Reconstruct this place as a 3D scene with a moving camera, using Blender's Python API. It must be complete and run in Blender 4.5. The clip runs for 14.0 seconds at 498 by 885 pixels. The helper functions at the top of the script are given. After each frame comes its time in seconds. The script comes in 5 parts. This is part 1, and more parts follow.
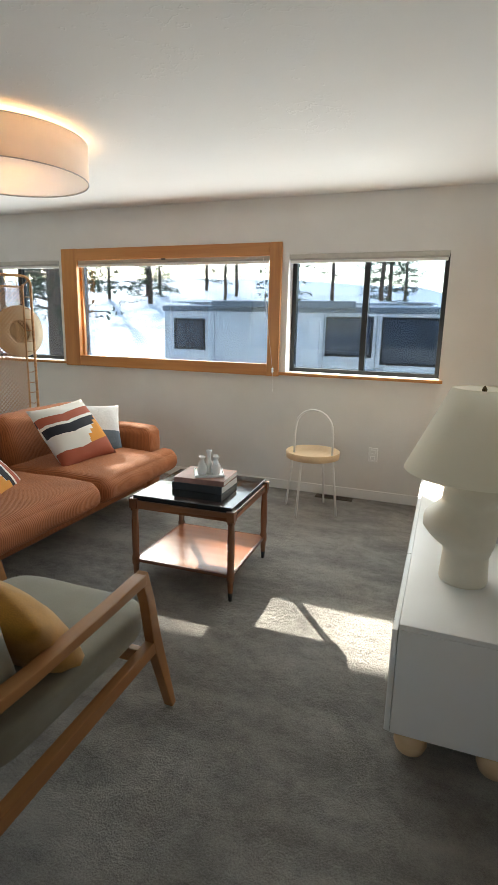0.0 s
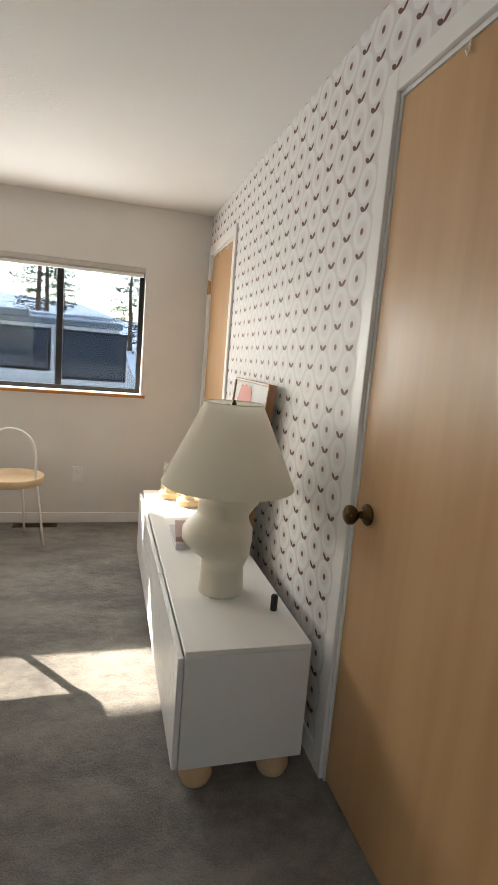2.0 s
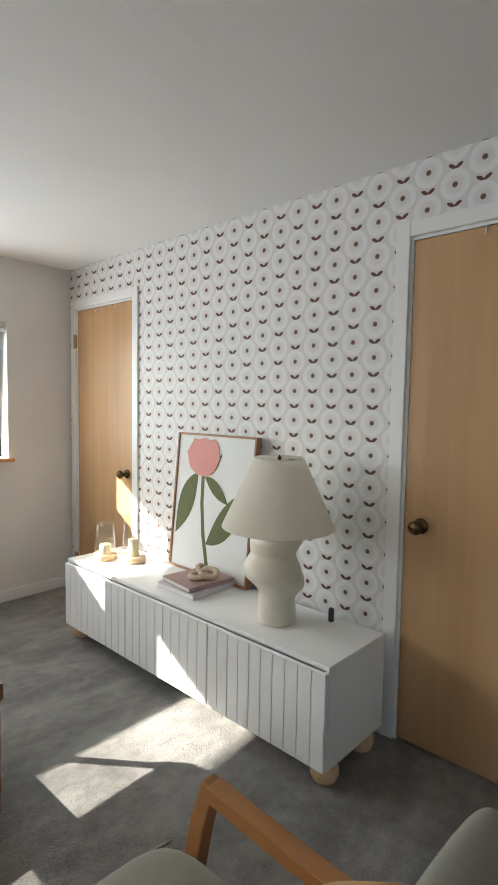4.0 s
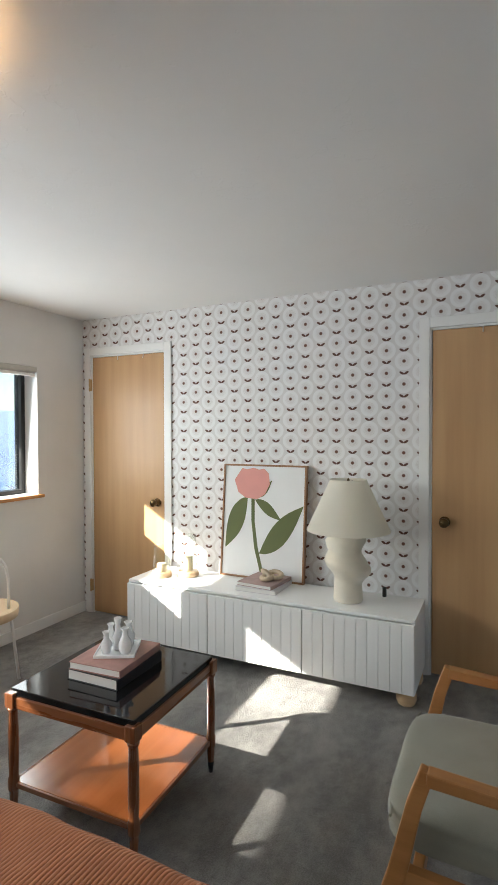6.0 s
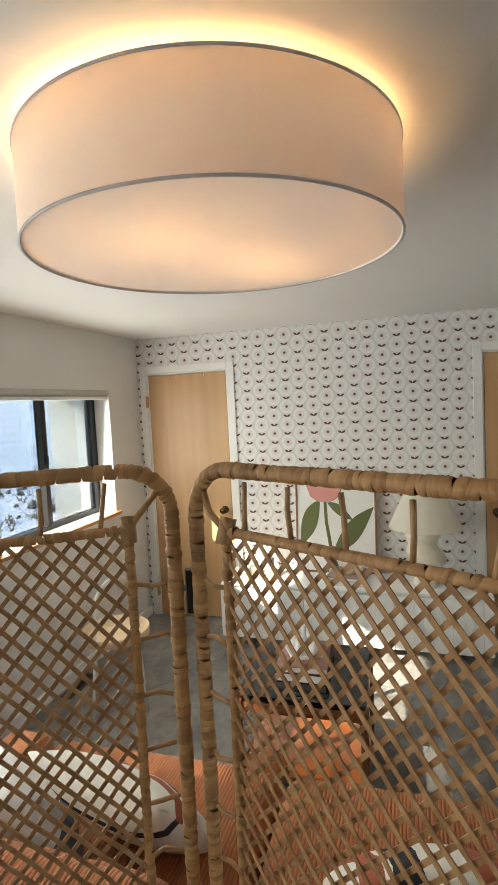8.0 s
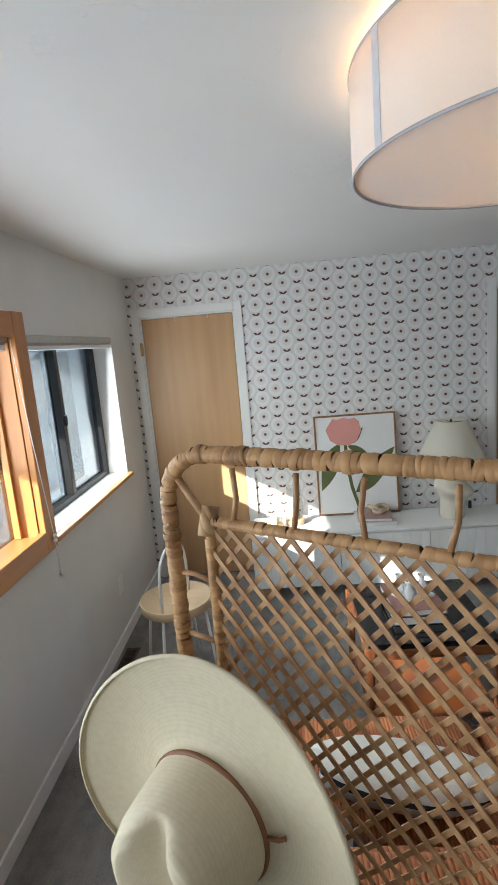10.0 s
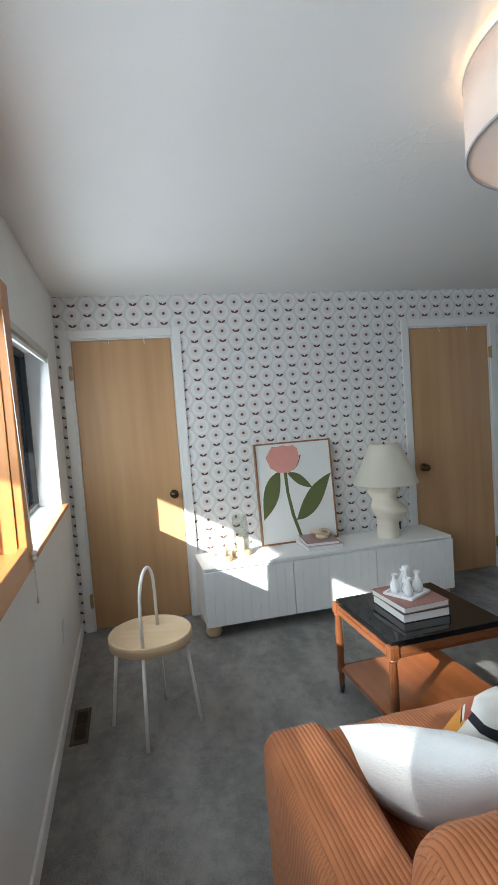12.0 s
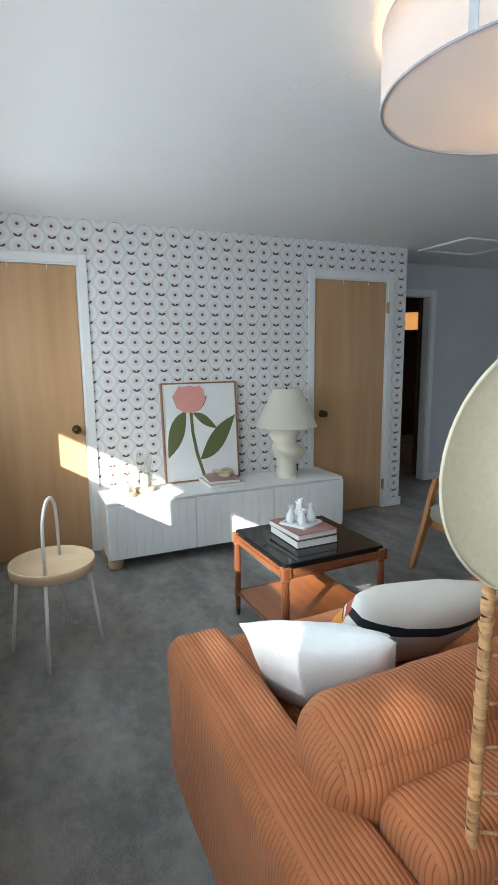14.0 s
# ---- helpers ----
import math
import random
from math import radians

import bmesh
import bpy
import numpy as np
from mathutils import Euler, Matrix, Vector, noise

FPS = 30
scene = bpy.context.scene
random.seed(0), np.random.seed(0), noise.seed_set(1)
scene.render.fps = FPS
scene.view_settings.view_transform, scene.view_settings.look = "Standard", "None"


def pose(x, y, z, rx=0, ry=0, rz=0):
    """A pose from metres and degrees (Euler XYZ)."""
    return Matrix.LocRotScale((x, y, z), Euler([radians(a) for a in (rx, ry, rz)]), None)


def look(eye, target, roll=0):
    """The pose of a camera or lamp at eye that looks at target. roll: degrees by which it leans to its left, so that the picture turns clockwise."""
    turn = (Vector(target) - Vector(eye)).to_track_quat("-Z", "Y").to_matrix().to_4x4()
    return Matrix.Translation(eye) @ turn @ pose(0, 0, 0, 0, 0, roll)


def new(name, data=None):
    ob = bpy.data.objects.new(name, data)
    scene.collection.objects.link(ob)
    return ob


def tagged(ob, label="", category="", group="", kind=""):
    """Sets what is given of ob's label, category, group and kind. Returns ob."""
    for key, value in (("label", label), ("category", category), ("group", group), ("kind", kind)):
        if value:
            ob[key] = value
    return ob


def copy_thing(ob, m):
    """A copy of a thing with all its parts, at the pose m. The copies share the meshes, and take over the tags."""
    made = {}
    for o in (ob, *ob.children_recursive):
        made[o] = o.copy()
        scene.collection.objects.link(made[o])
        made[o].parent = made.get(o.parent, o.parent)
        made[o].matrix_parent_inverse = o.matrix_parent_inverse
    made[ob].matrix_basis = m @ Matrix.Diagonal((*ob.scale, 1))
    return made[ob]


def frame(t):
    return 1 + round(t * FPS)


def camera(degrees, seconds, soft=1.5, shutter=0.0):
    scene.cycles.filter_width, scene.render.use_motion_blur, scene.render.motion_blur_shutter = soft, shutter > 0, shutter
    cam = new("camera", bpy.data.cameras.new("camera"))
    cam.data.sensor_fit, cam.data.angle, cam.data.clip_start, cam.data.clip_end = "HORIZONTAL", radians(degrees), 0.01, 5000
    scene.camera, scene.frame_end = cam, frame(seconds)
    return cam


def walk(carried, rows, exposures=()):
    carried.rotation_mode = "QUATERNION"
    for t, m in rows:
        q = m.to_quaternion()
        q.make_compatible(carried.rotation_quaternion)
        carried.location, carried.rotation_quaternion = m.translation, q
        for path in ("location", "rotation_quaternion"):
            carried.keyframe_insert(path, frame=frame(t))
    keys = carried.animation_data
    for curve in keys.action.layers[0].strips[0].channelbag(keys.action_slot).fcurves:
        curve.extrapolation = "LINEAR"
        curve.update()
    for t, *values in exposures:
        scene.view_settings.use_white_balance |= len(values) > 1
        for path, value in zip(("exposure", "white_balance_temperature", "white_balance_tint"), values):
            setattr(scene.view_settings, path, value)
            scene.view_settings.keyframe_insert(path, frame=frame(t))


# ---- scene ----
# the camera and its walk
cam = camera(50.7, 14.0, shutter=0.0)
PATH = [
    (0, (-0.410, -4.133, 1.343), (-1.087, -2.302, 0.911), 1.3),
    (0.5, (-0.417, -4.118, 1.327), (-0.851, -2.212, 0.903), 1.4),
    (1, (-0.434, -4.120, 1.330), (-0.630, -2.175, 0.906), 2.4),
    (1.5, (-0.499, -4.123, 1.321), (-0.305, -2.170, 0.937), 4.4),
    (2, (-0.721, -3.992, 1.309), (-0.183, -2.091, 0.998), 4.7),
    (2.5, (-1.032, -3.846, 1.356), (-0.179, -2.054, 1.108), 3.8),
    (3.4, (-1.560, -3.760, 1.365), (-0.300, -2.200, 1.190), 2.0),
    (4.1, (-2.020, -3.560, 1.378), (-0.520, -2.230, 1.235), 0.8),
    (4.8, (-2.429, -3.306, 1.403), (-0.794, -2.162, 1.273), 0.3),
    (5, (-2.554, -3.249, 1.394), (-0.884, -2.157, 1.265), 0.4),
    (5.5, (-2.942, -3.088, 1.414), (-1.221, -2.072, 1.321), 0.5),
    (6, (-3.214, -3.002, 1.425), (-1.41, -2.139, 1.387), -0.1),
    (6.5, (-3.544, -2.899, 1.429), (-1.735, -2.047, 1.473), -2.0),
    (7, (-3.796, -2.648, 1.424), (-2.021, -1.735, 1.559), -4.1),
    (7.3, (-3.890, -2.457, 1.490), (-2.108, -1.568, 1.678), -4.1),
    (7.5, (-3.918, -2.339, 1.607), (-2.091, -1.542, 1.765), -4.1),
    (7.6, (-3.934, -2.288, 1.640), (-2.076, -1.561, 1.764), -3.8),
    (8, (-3.941, -2.120, 1.740), (-2.030, -1.547, 1.596), -2.8),
    (8.2, (-3.937, -2.040, 1.778), (-2.034, -1.469, 1.546), -2.6),
    (10.5, (-3.879, -0.846, 1.772), (-1.913, -0.980, 1.431), -5.8),
    (11, (-3.819, -0.631, 1.673), (-1.887, -1.074, 1.410), -6.5),
    (11.5, (-3.798, -0.467, 1.587), (-1.886, -1.022, 1.417), -6.5),
    (12, (-3.770, -0.398, 1.479), (-1.828, -0.857, 1.350), -4.1),
    (12.5, (-3.745, -0.373, 1.436), (-1.810, -0.810, 1.183), -3.2),
    (13, (-3.796, -0.345, 1.414), (-1.902, -0.880, 1.062), -2.0),
    (13.5, (-3.809, -0.332, 1.417), (-1.956, -0.999, 1.067), -1.1),
    (14, (-3.835, -0.344, 1.423), (-2.031, -1.139, 1.088), -0.6),
]
EXPOSURE = [(0.0, 4.1, 7050, 5), (1.5, 4.1, 7700, 11), (2.5, 4.07, 7200, 9), (5.0, 4.0, 6600, 6), (6.0, 4.0, 6600, 6), (7.0, 3.86, 7200, 9), (8.2, 3.82, 7500, 5), (10.5, 3.42, 6050, 5), (12.5, 3.52, 6000, 3), (14.0, 3.69, 5900, 2)]
walk(cam, [(t, look(eye, target, roll)) for t, eye, target, roll in PATH], EXPOSURE)
SUN_STRENGTH, SKY_STRENGTH, BULB, PANE_TINT = 1.6, 0.15, 0.5, (0.33, 0.36, 0.385)
WINDOW_LIGHT = 1.4

# world, sun and large lights
world = bpy.data.worlds.new("sky")
scene.world = world
world.use_nodes = True
wn = world.node_tree.nodes
sky = wn.new("ShaderNodeTexSky")
sky.sky_type, sky.sun_disc = "NISHITA", False
SUN = Vector((0.785, -1.0, -0.59)).normalized()  # the way the sunlight goes
sky.sun_elevation = math.asin(-SUN.z)
sky.sun_rotation = math.atan2(-SUN.x, -SUN.y)
wn["Background"].inputs["Strength"].default_value = SKY_STRENGTH
world.node_tree.links.new(sky.outputs[0], wn["Background"].inputs["Color"])
sun = new("sun", bpy.data.lights.new("sun", "SUN"))
sun.data.energy, sun.data.angle, sun.data.color = SUN_STRENGTH, radians(0.5), (1.0, 0.95, 0.88)
sun.matrix_world = look((0, 0, 9), Vector((0, 0, 9)) + SUN)

# the sky's light in the three window openings, and fill from an added south window
for x0, x1, z0, z1, y, turn, part_of in ((-3.64, -1.82, 1.05, 1.88, 0.09, 0, 1.0), (-1.60, -0.50, 1.02, 1.80, 0.09, 0, 1.0), (-4.98, -3.88, 1.02, 1.80, 0.09, 0, 1.0), (-4.36, -2.04, 0.94, 1.94, -6.44, 180, 0.16)):
    lamp = new("window_light", bpy.data.lights.new("window_light", "AREA"))
    lamp.data.shape, lamp.data.size, lamp.data.size_y = "RECTANGLE", x1 - x0, z1 - z0
    lamp.data.energy, lamp.data.color = part_of * WINDOW_LIGHT * (x1 - x0) * (z1 - z0), (0.90, 0.96, 1.0)
    lamp.matrix_world = pose((x0 + x1) / 2, y, (z0 + z1) / 2, 0, 0, turn) @ pose(0, 0, 0, -84, 0, 0)


# ---------------------------------------------------------------- materials
class Nodes:
    """A short way to write node graphs."""

    def __init__(self, name, rough=0.6, metal=0.0, color=(0.8, 0.8, 0.8)):
        self.m = bpy.data.materials.new(name)
        self.m.use_nodes = True
        self.t = self.m.node_tree
        self.b = self.t.nodes["Principled BSDF"]
        self.b.inputs["Roughness"].default_value = rough
        self.b.inputs["Metallic"].default_value = metal
        self.b.inputs["Base Color"].default_value = (*color, 1)

    def put(self, node, socket, value):
        if value is None:
            return
        if isinstance(value, bpy.types.NodeSocket):
            self.t.links.new(value, node.inputs[socket])
        else:
            if isinstance(value, tuple) and len(value) == 3 and node.inputs[socket].type == "RGBA":
                value = (*value, 1)
            node.inputs[socket].default_value = value

    def math(self, op, a, b=None, c=None):
        n = self.t.nodes.new("ShaderNodeMath")
        n.operation = op
        for i, v in enumerate((a, b, c)):
            self.put(n, i, v)
        return n.outputs[0]

    def position(self):
        return self.t.nodes.new("ShaderNodeNewGeometry").outputs["Position"]

    def object_place(self):
        return self.t.nodes.new("ShaderNodeTexCoord").outputs["Object"]

    def split(self, v):
        n = self.t.nodes.new("ShaderNodeSeparateXYZ")
        self.put(n, 0, v)
        return n.outputs

    def join(self, x, y, z):
        n = self.t.nodes.new("ShaderNodeCombineXYZ")
        for i, v in enumerate((x, y, z)):
            self.put(n, i, v)
        return n.outputs[0]

    def noise(self, v, scale, detail=3.0, rough=0.55):
        n = self.t.nodes.new("ShaderNodeTexNoise")
        self.put(n, "Vector", v)
        self.put(n, "Scale", scale)
        self.put(n, "Detail", detail)
        self.put(n, "Roughness", rough)
        return n.outputs["Fac"]

    def scaled(self, v, s):
        n = self.t.nodes.new("ShaderNodeVectorMath")
        n.operation = "MULTIPLY"
        self.put(n, 0, v)
        n.inputs[1].default_value = s
        return n.outputs[0]

    def ramp(self, v, a, b, low=0.0, high=1.0):
        n = self.t.nodes.new("ShaderNodeMapRange")
        n.interpolation_type = "SMOOTHSTEP"
        for s, w in (("Value", v), ("From Min", a), ("From Max", b), ("To Min", low), ("To Max", high)):
            self.put(n, s, w)
        return n.outputs[0]

    def mix(self, f, a, b):
        n = self.t.nodes.new("ShaderNodeMix")
        n.data_type = "RGBA"
        self.put(n, 0, f)
        self.put(n, 6, a)
        self.put(n, 7, b)
        return n.outputs[2]

    def color(self, c):
        self.put(self.b, "Base Color", c)
        return self

    def rough(self, c):
        self.put(self.b, "Roughness", c)
        return self

    def bump(self, h, strength=0.3, distance=0.01):
        n = self.t.nodes.new("ShaderNodeBump")
        self.put(n, "Height", h)
        n.inputs["Strength"].default_value, n.inputs["Distance"].default_value = strength, distance
        self.t.links.new(n.outputs[0], self.b.inputs["Normal"])
        return self

    def each(self):
        return self.t.nodes.new("ShaderNodeObjectInfo").outputs["Random"]


def painted(name, color, rough=0.6, grain=60.0, relief=0.08, stain=0.06):
    """Paint with faint unevenness and roller texture."""
    n = Nodes(name, rough)
    p = n.position()
    dark = tuple(c * (1 - stain) for c in color)
    n.color(n.mix(n.ramp(n.noise(p, 2.3, 4), 0.3, 0.7), dark, color))
    n.bump(n.noise(p, grain, 2), relief, 0.004)
    return n.m


def wooden(name, light, dark, axis=2, rough=0.45, fine=1.0, coat=0.0):
    """Wood with the grain along one axis of the world."""
    n = Nodes(name, rough)
    p = n.object_place()
    s = [26.0 * fine, 26.0 * fine, 26.0 * fine]
    s[axis] = 1.6 * fine
    streak = n.noise(n.scaled(p, tuple(s)), 1.0, 5, 0.6)
    s2 = [5.0, 5.0, 5.0]
    s2[axis] = 0.7
    broad = n.noise(n.scaled(p, tuple(s2)), 1.0, 2)
    f = n.math("ADD", n.math("MULTIPLY", streak, 0.6), n.math("MULTIPLY", broad, 0.4))
    n.color(n.mix(n.ramp(f, 0.32, 0.68), dark, light))
    n.rough(n.ramp(streak, 0.2, 0.8, rough - 0.08, rough + 0.1))
    n.bump(streak, 0.08, 0.002)
    n.b.inputs["Coat Weight"].default_value = coat
    n.b.inputs["Coat Roughness"].default_value = 0.2
    return n.m


def cloth(name, color, scale=420.0, relief=0.35, vary=0.12, rough=0.9):
    n = Nodes(name, rough)
    p = n.object_place()
    dark = tuple(c * (1 - 2 * vary) for c in color)
    broad = n.noise(p, 7, 3)
    fine = n.noise(p, scale, 2)
    f = n.math("ADD", n.math("MULTIPLY", broad, 0.5), n.math("MULTIPLY", fine, 0.5))
    n.color(n.mix(n.ramp(f, 0.3, 0.7), dark, color))
    n.bump(fine, relief, 0.003)
    n.b.inputs["Sheen Weight"].default_value = 0.25
    return n.m


def corduroy(name, pitch=0.0115):
    """Ribbed corduroy: the ribs repeat along the sofa's length, and along its depth on the end faces."""
    n = Nodes(name, 0.85)
    p = n.object_place()
    g = n.t.nodes.new("ShaderNodeNewGeometry")
    end = n.ramp(n.math("ABSOLUTE", n.split(g.outputs["Normal"])[1]), 0.72, 0.76)
    wob = n.math("MULTIPLY", n.math("SUBTRACT", n.noise(p, 7.0, 3), 0.5), 0.006)
    q = n.split(p)
    s = n.math("ADD", n.math("ADD", n.math("MULTIPLY", q[1], n.math("SUBTRACT", 1.0, end)), n.math("MULTIPLY", q[0], end)), wob)
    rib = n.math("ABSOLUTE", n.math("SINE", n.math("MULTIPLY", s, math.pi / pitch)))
    broad = n.noise(p, 5, 3)
    nap = n.noise(p, 260, 2)
    body = n.mix(n.ramp(broad, 0.3, 0.7), (0.345, 0.112, 0.036), (0.435, 0.150, 0.052))
    # groove shade is put into the colour: darker rust between the ribs
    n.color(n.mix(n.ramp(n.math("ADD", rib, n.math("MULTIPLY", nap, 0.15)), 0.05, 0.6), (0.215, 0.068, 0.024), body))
    n.bump(n.math("ADD", rib, n.math("MULTIPLY", nap, 0.35)), 0.55, 0.003)
    n.b.inputs["Sheen Weight"].default_value = 0.1
    n.b.inputs["Sheen Tint"].default_value = (1, 0.75, 0.6, 1)
    return n.m


def carpeted():
    n = Nodes("grey_carpet", 0.95)
    p = n.position()
    tread = n.noise(n.scaled(p, (2.0, 4.6, 1.0)), 1.0, 4, 0.6)
    patch = n.noise(p, 16.0, 4, 0.65)
    tuft = n.noise(p, 150, 4, 0.75)
    f = n.math("ADD", n.math("MULTIPLY", tread, 0.45), n.math("ADD", n.math("MULTIPLY", patch, 0.25), n.math("MULTIPLY", tuft, 0.3)))
    n.color(n.mix(n.ramp(f, 0.38, 0.63), (0.19, 0.181, 0.169), (0.435, 0.415, 0.388)))
    n.bump(n.math("ADD", n.math("MULTIPLY", tuft, 1.0), n.math("ADD", n.math("MULTIPLY", patch, 1.2), n.math("MULTIPLY", n.noise(p, 45, 3), 0.9))), 1.0, 0.016)
    n.b.inputs["Sheen Weight"].default_value = 0.2
    return n.m


def trowelled():
    """Hand-trowelled white ceiling plaster with ridges and specks."""
    n = Nodes("ceiling_plaster", 0.8)
    p = n.position()
    n.color(n.mix(n.noise(p, 1.7, 3), (0.74, 0.73, 0.72), (0.80, 0.79, 0.78)))
    ridge = n.math("SUBTRACT", 1.0, n.ramp(n.math("ABSOLUTE", n.math("SUBTRACT", n.noise(p, 2.6, 5, 0.6), 0.5)), 0.0, 0.012))
    ridge = n.math("MULTIPLY", ridge, n.ramp(n.noise(p, 1.4, 2), 0.50, 0.62))
    specks = n.ramp(n.noise(p, 24, 3), 0.66, 0.72)
    h = n.math("ADD", n.math("MULTIPLY", n.noise(p, 9, 4), 0.5), n.math("ADD", n.math("MULTIPLY", ridge, 0.8), n.math("MULTIPLY", specks, 0.7)))
    n.bump(h, 0.2, 0.006)
    return n.m


def papered():
    """Printed wallpaper: staggered white blooms with brown rays, and a pair of brown leaves under each."""
    n = Nodes("floral_wallpaper", 0.6)
    p = n.position()
    q = n.split(p)
    across, upward = 0.2053, 0.1360
    u = n.math("DIVIDE", n.math("ADD", q[1], 0.944), across)
    v = n.math("DIVIDE", n.math("SUBTRACT", q[2], 2.051), upward)

    def cell(w, off, size):
        return n.math("MULTIPLY", n.math("SUBTRACT", n.math("FRACT", n.math("ADD", w, off)), 0.5), size)

    def radius(a, b):
        return n.math("SQRT", n.math("ADD", n.math("MULTIPLY", a, a), n.math("MULTIPLY", b, b)))

    ua, va, ub, vb = cell(u, 10.5, across), cell(v, 20.5, upward), cell(u, 10.0, across), cell(v, 20.0, upward)
    ra, rb = radius(ua, va), radius(ub, vb)
    pick = n.math("LESS_THAN", ra, rb)

    def choose(a, b):
        return n.math("ADD", n.math("MULTIPLY", pick, a), n.math("MULTIPLY", n.math("SUBTRACT", 1.0, pick), b))

    x, y, r = choose(ua, ub), choose(va, vb), n.math("MINIMUM", ra, rb)
    turn = n.math("ARCTAN2", y, x)
    spoke = n.math("ABSOLUTE", n.math("SINE", n.math("MULTIPLY", turn, 14.0)))
    reach = n.math("MULTIPLY", n.ramp(r, 0.012, 0.022), n.ramp(r, 0.033, 0.039, 1.0, 0.0))
    ray = n.math("MULTIPLY", n.ramp(spoke, 0.0, 0.34, 1.0, 0.0), reach)
    heart = n.ramp(r, 0.007, 0.0135, 1.0, 0.0)

    def leaf(a, b):
        s = n.math("SUBTRACT", n.math("ABSOLUTE", a), 0.0130)
        t = n.math("SUBTRACT", b, n.math("MULTIPLY", s, 0.45))
        return n.ramp(radius(n.math("DIVIDE", s, 0.0142), n.math("DIVIDE", t, 0.0080)), 0.85, 1.1, 1.0, 0.0)

    leaves = n.math("MAXIMUM", leaf(ua, n.math("ADD", cell(v, 20.0, upward), 0.002)), leaf(ub, n.math("ADD", cell(v, 20.5, upward), 0.002)))
    ground = n.mix(n.ramp(n.noise(p, 9, 3), 0.3, 0.7), (0.665, 0.64, 0.625), (0.70, 0.675, 0.66))
    disc = n.mix(n.ramp(r, 0.012, 0.044), (0.705, 0.68, 0.665), (0.785, 0.775, 0.77))
    c = n.mix(n.ramp(r, 0.0525, 0.0565, 1.0, 0.0), ground, disc)
    c = n.mix(n.math("MULTIPLY", ray, 0.5), c, (0.36, 0.25, 0.20))
    c = n.mix(heart, c, (0.16, 0.07, 0.045))
    c = n.mix(leaves, c, (0.12, 0.05, 0.034))
    n.color(c)
    n.bump(n.noise(p, 260, 2), 0.06, 0.002)
    return n.m


def glassy(name, tint, rough=0.0, thin=True):
    """A thin pane: it lets the view through, tinted, with a faint reflection."""
    m = bpy.data.materials.new(name)
    m.use_nodes = True
    t = m.node_tree
    out = t.nodes["Material Output"]
    t.nodes.remove(t.nodes["Principled BSDF"])
    a, g, mix, fr = (t.nodes.new(k) for k in ("ShaderNodeBsdfTransparent", "ShaderNodeBsdfGlossy", "ShaderNodeMixShader", "ShaderNodeLayerWeight"))
    a.inputs[0].default_value = (*tint, 1)
    g.inputs["Roughness"].default_value = rough
    fr.inputs["Blend"].default_value = 0.12
    fall = t.nodes.new("ShaderNodeMath")
    fall.operation = "MULTIPLY_ADD"
    fall.inputs[1].default_value, fall.inputs[2].default_value = 0.5, 0.025
    t.links.new(fr.outputs["Facing"], fall.inputs[0])
    t.links.new(fall.outputs[0], mix.inputs[0])
    t.links.new(a.outputs[0], mix.inputs[1])
    t.links.new(g.outputs[0], mix.inputs[2])
    t.links.new(mix.outputs[0], out.inputs[0])
    return m


def shade_cloth(name, color, through_part):
    """Lamp cloth that lets part of the light through."""
    n = Nodes(name, 0.9, color=color)
    p = n.object_place()
    n.color(n.mix(n.noise(p, 380, 2), tuple(c * 0.92 for c in color), color))
    tr = n.t.nodes.new("ShaderNodeBsdfTranslucent")
    tr.inputs[0].default_value = (*color, 1)
    mix = n.t.nodes.new("ShaderNodeMixShader")
    mix.inputs[0].default_value = through_part
    out = n.t.nodes["Material Output"]
    n.t.links.new(n.b.outputs[0], mix.inputs[1])
    n.t.links.new(tr.outputs[0], mix.inputs[2])
    n.t.links.new(mix.outputs[0], out.inputs[0])
    return n.m


def plain(name, color, rough=0.5, metal=0.0, vary=0.1, scale=30.0, relief=0.03):
    n = Nodes(name, rough, metal)
    p = n.object_place()
    f = n.noise(p, scale, 3)
    n.color(n.mix(n.ramp(f, 0.3, 0.7), tuple(c * (1 - vary) for c in color), color))
    n.rough(n.ramp(f, 0.2, 0.8, max(0.02, rough - 0.06), rough + 0.06))
    n.bump(n.noise(p, scale * 6, 2), relief, 0.002)
    return n.m


def rattan(name, light, dark, band=0.0):
    n = Nodes(name, 0.5)
    p = n.object_place()
    streak = n.noise(n.scaled(p, (40, 40, 40)), 1.0, 4)
    f = streak
    if band:
        q = n.split(p)
        s = n.math("ADD", n.math("ADD", q[2], n.math("MULTIPLY", q[0], 1.0)), n.math("MULTIPLY", n.noise(p, 9, 2), 0.03))
        w = n.math("ABSOLUTE", n.math("SINE", n.math("MULTIPLY", s, math.pi / band)))
        wide = n.noise(n.join(0.0, 0.0, n.math("MULTIPLY", s, 16.0)), 1.0, 2)
        f = n.math("ADD", n.math("MULTIPLY", streak, 0.4), n.math("MULTIPLY", wide, 0.6))
        n.bump(n.math("ADD", w, streak), 0.5, 0.003)
    else:
        n.bump(streak, 0.3, 0.002)
    n.color(n.mix(n.ramp(f, 0.3, 0.68), dark, light))
    return n.m


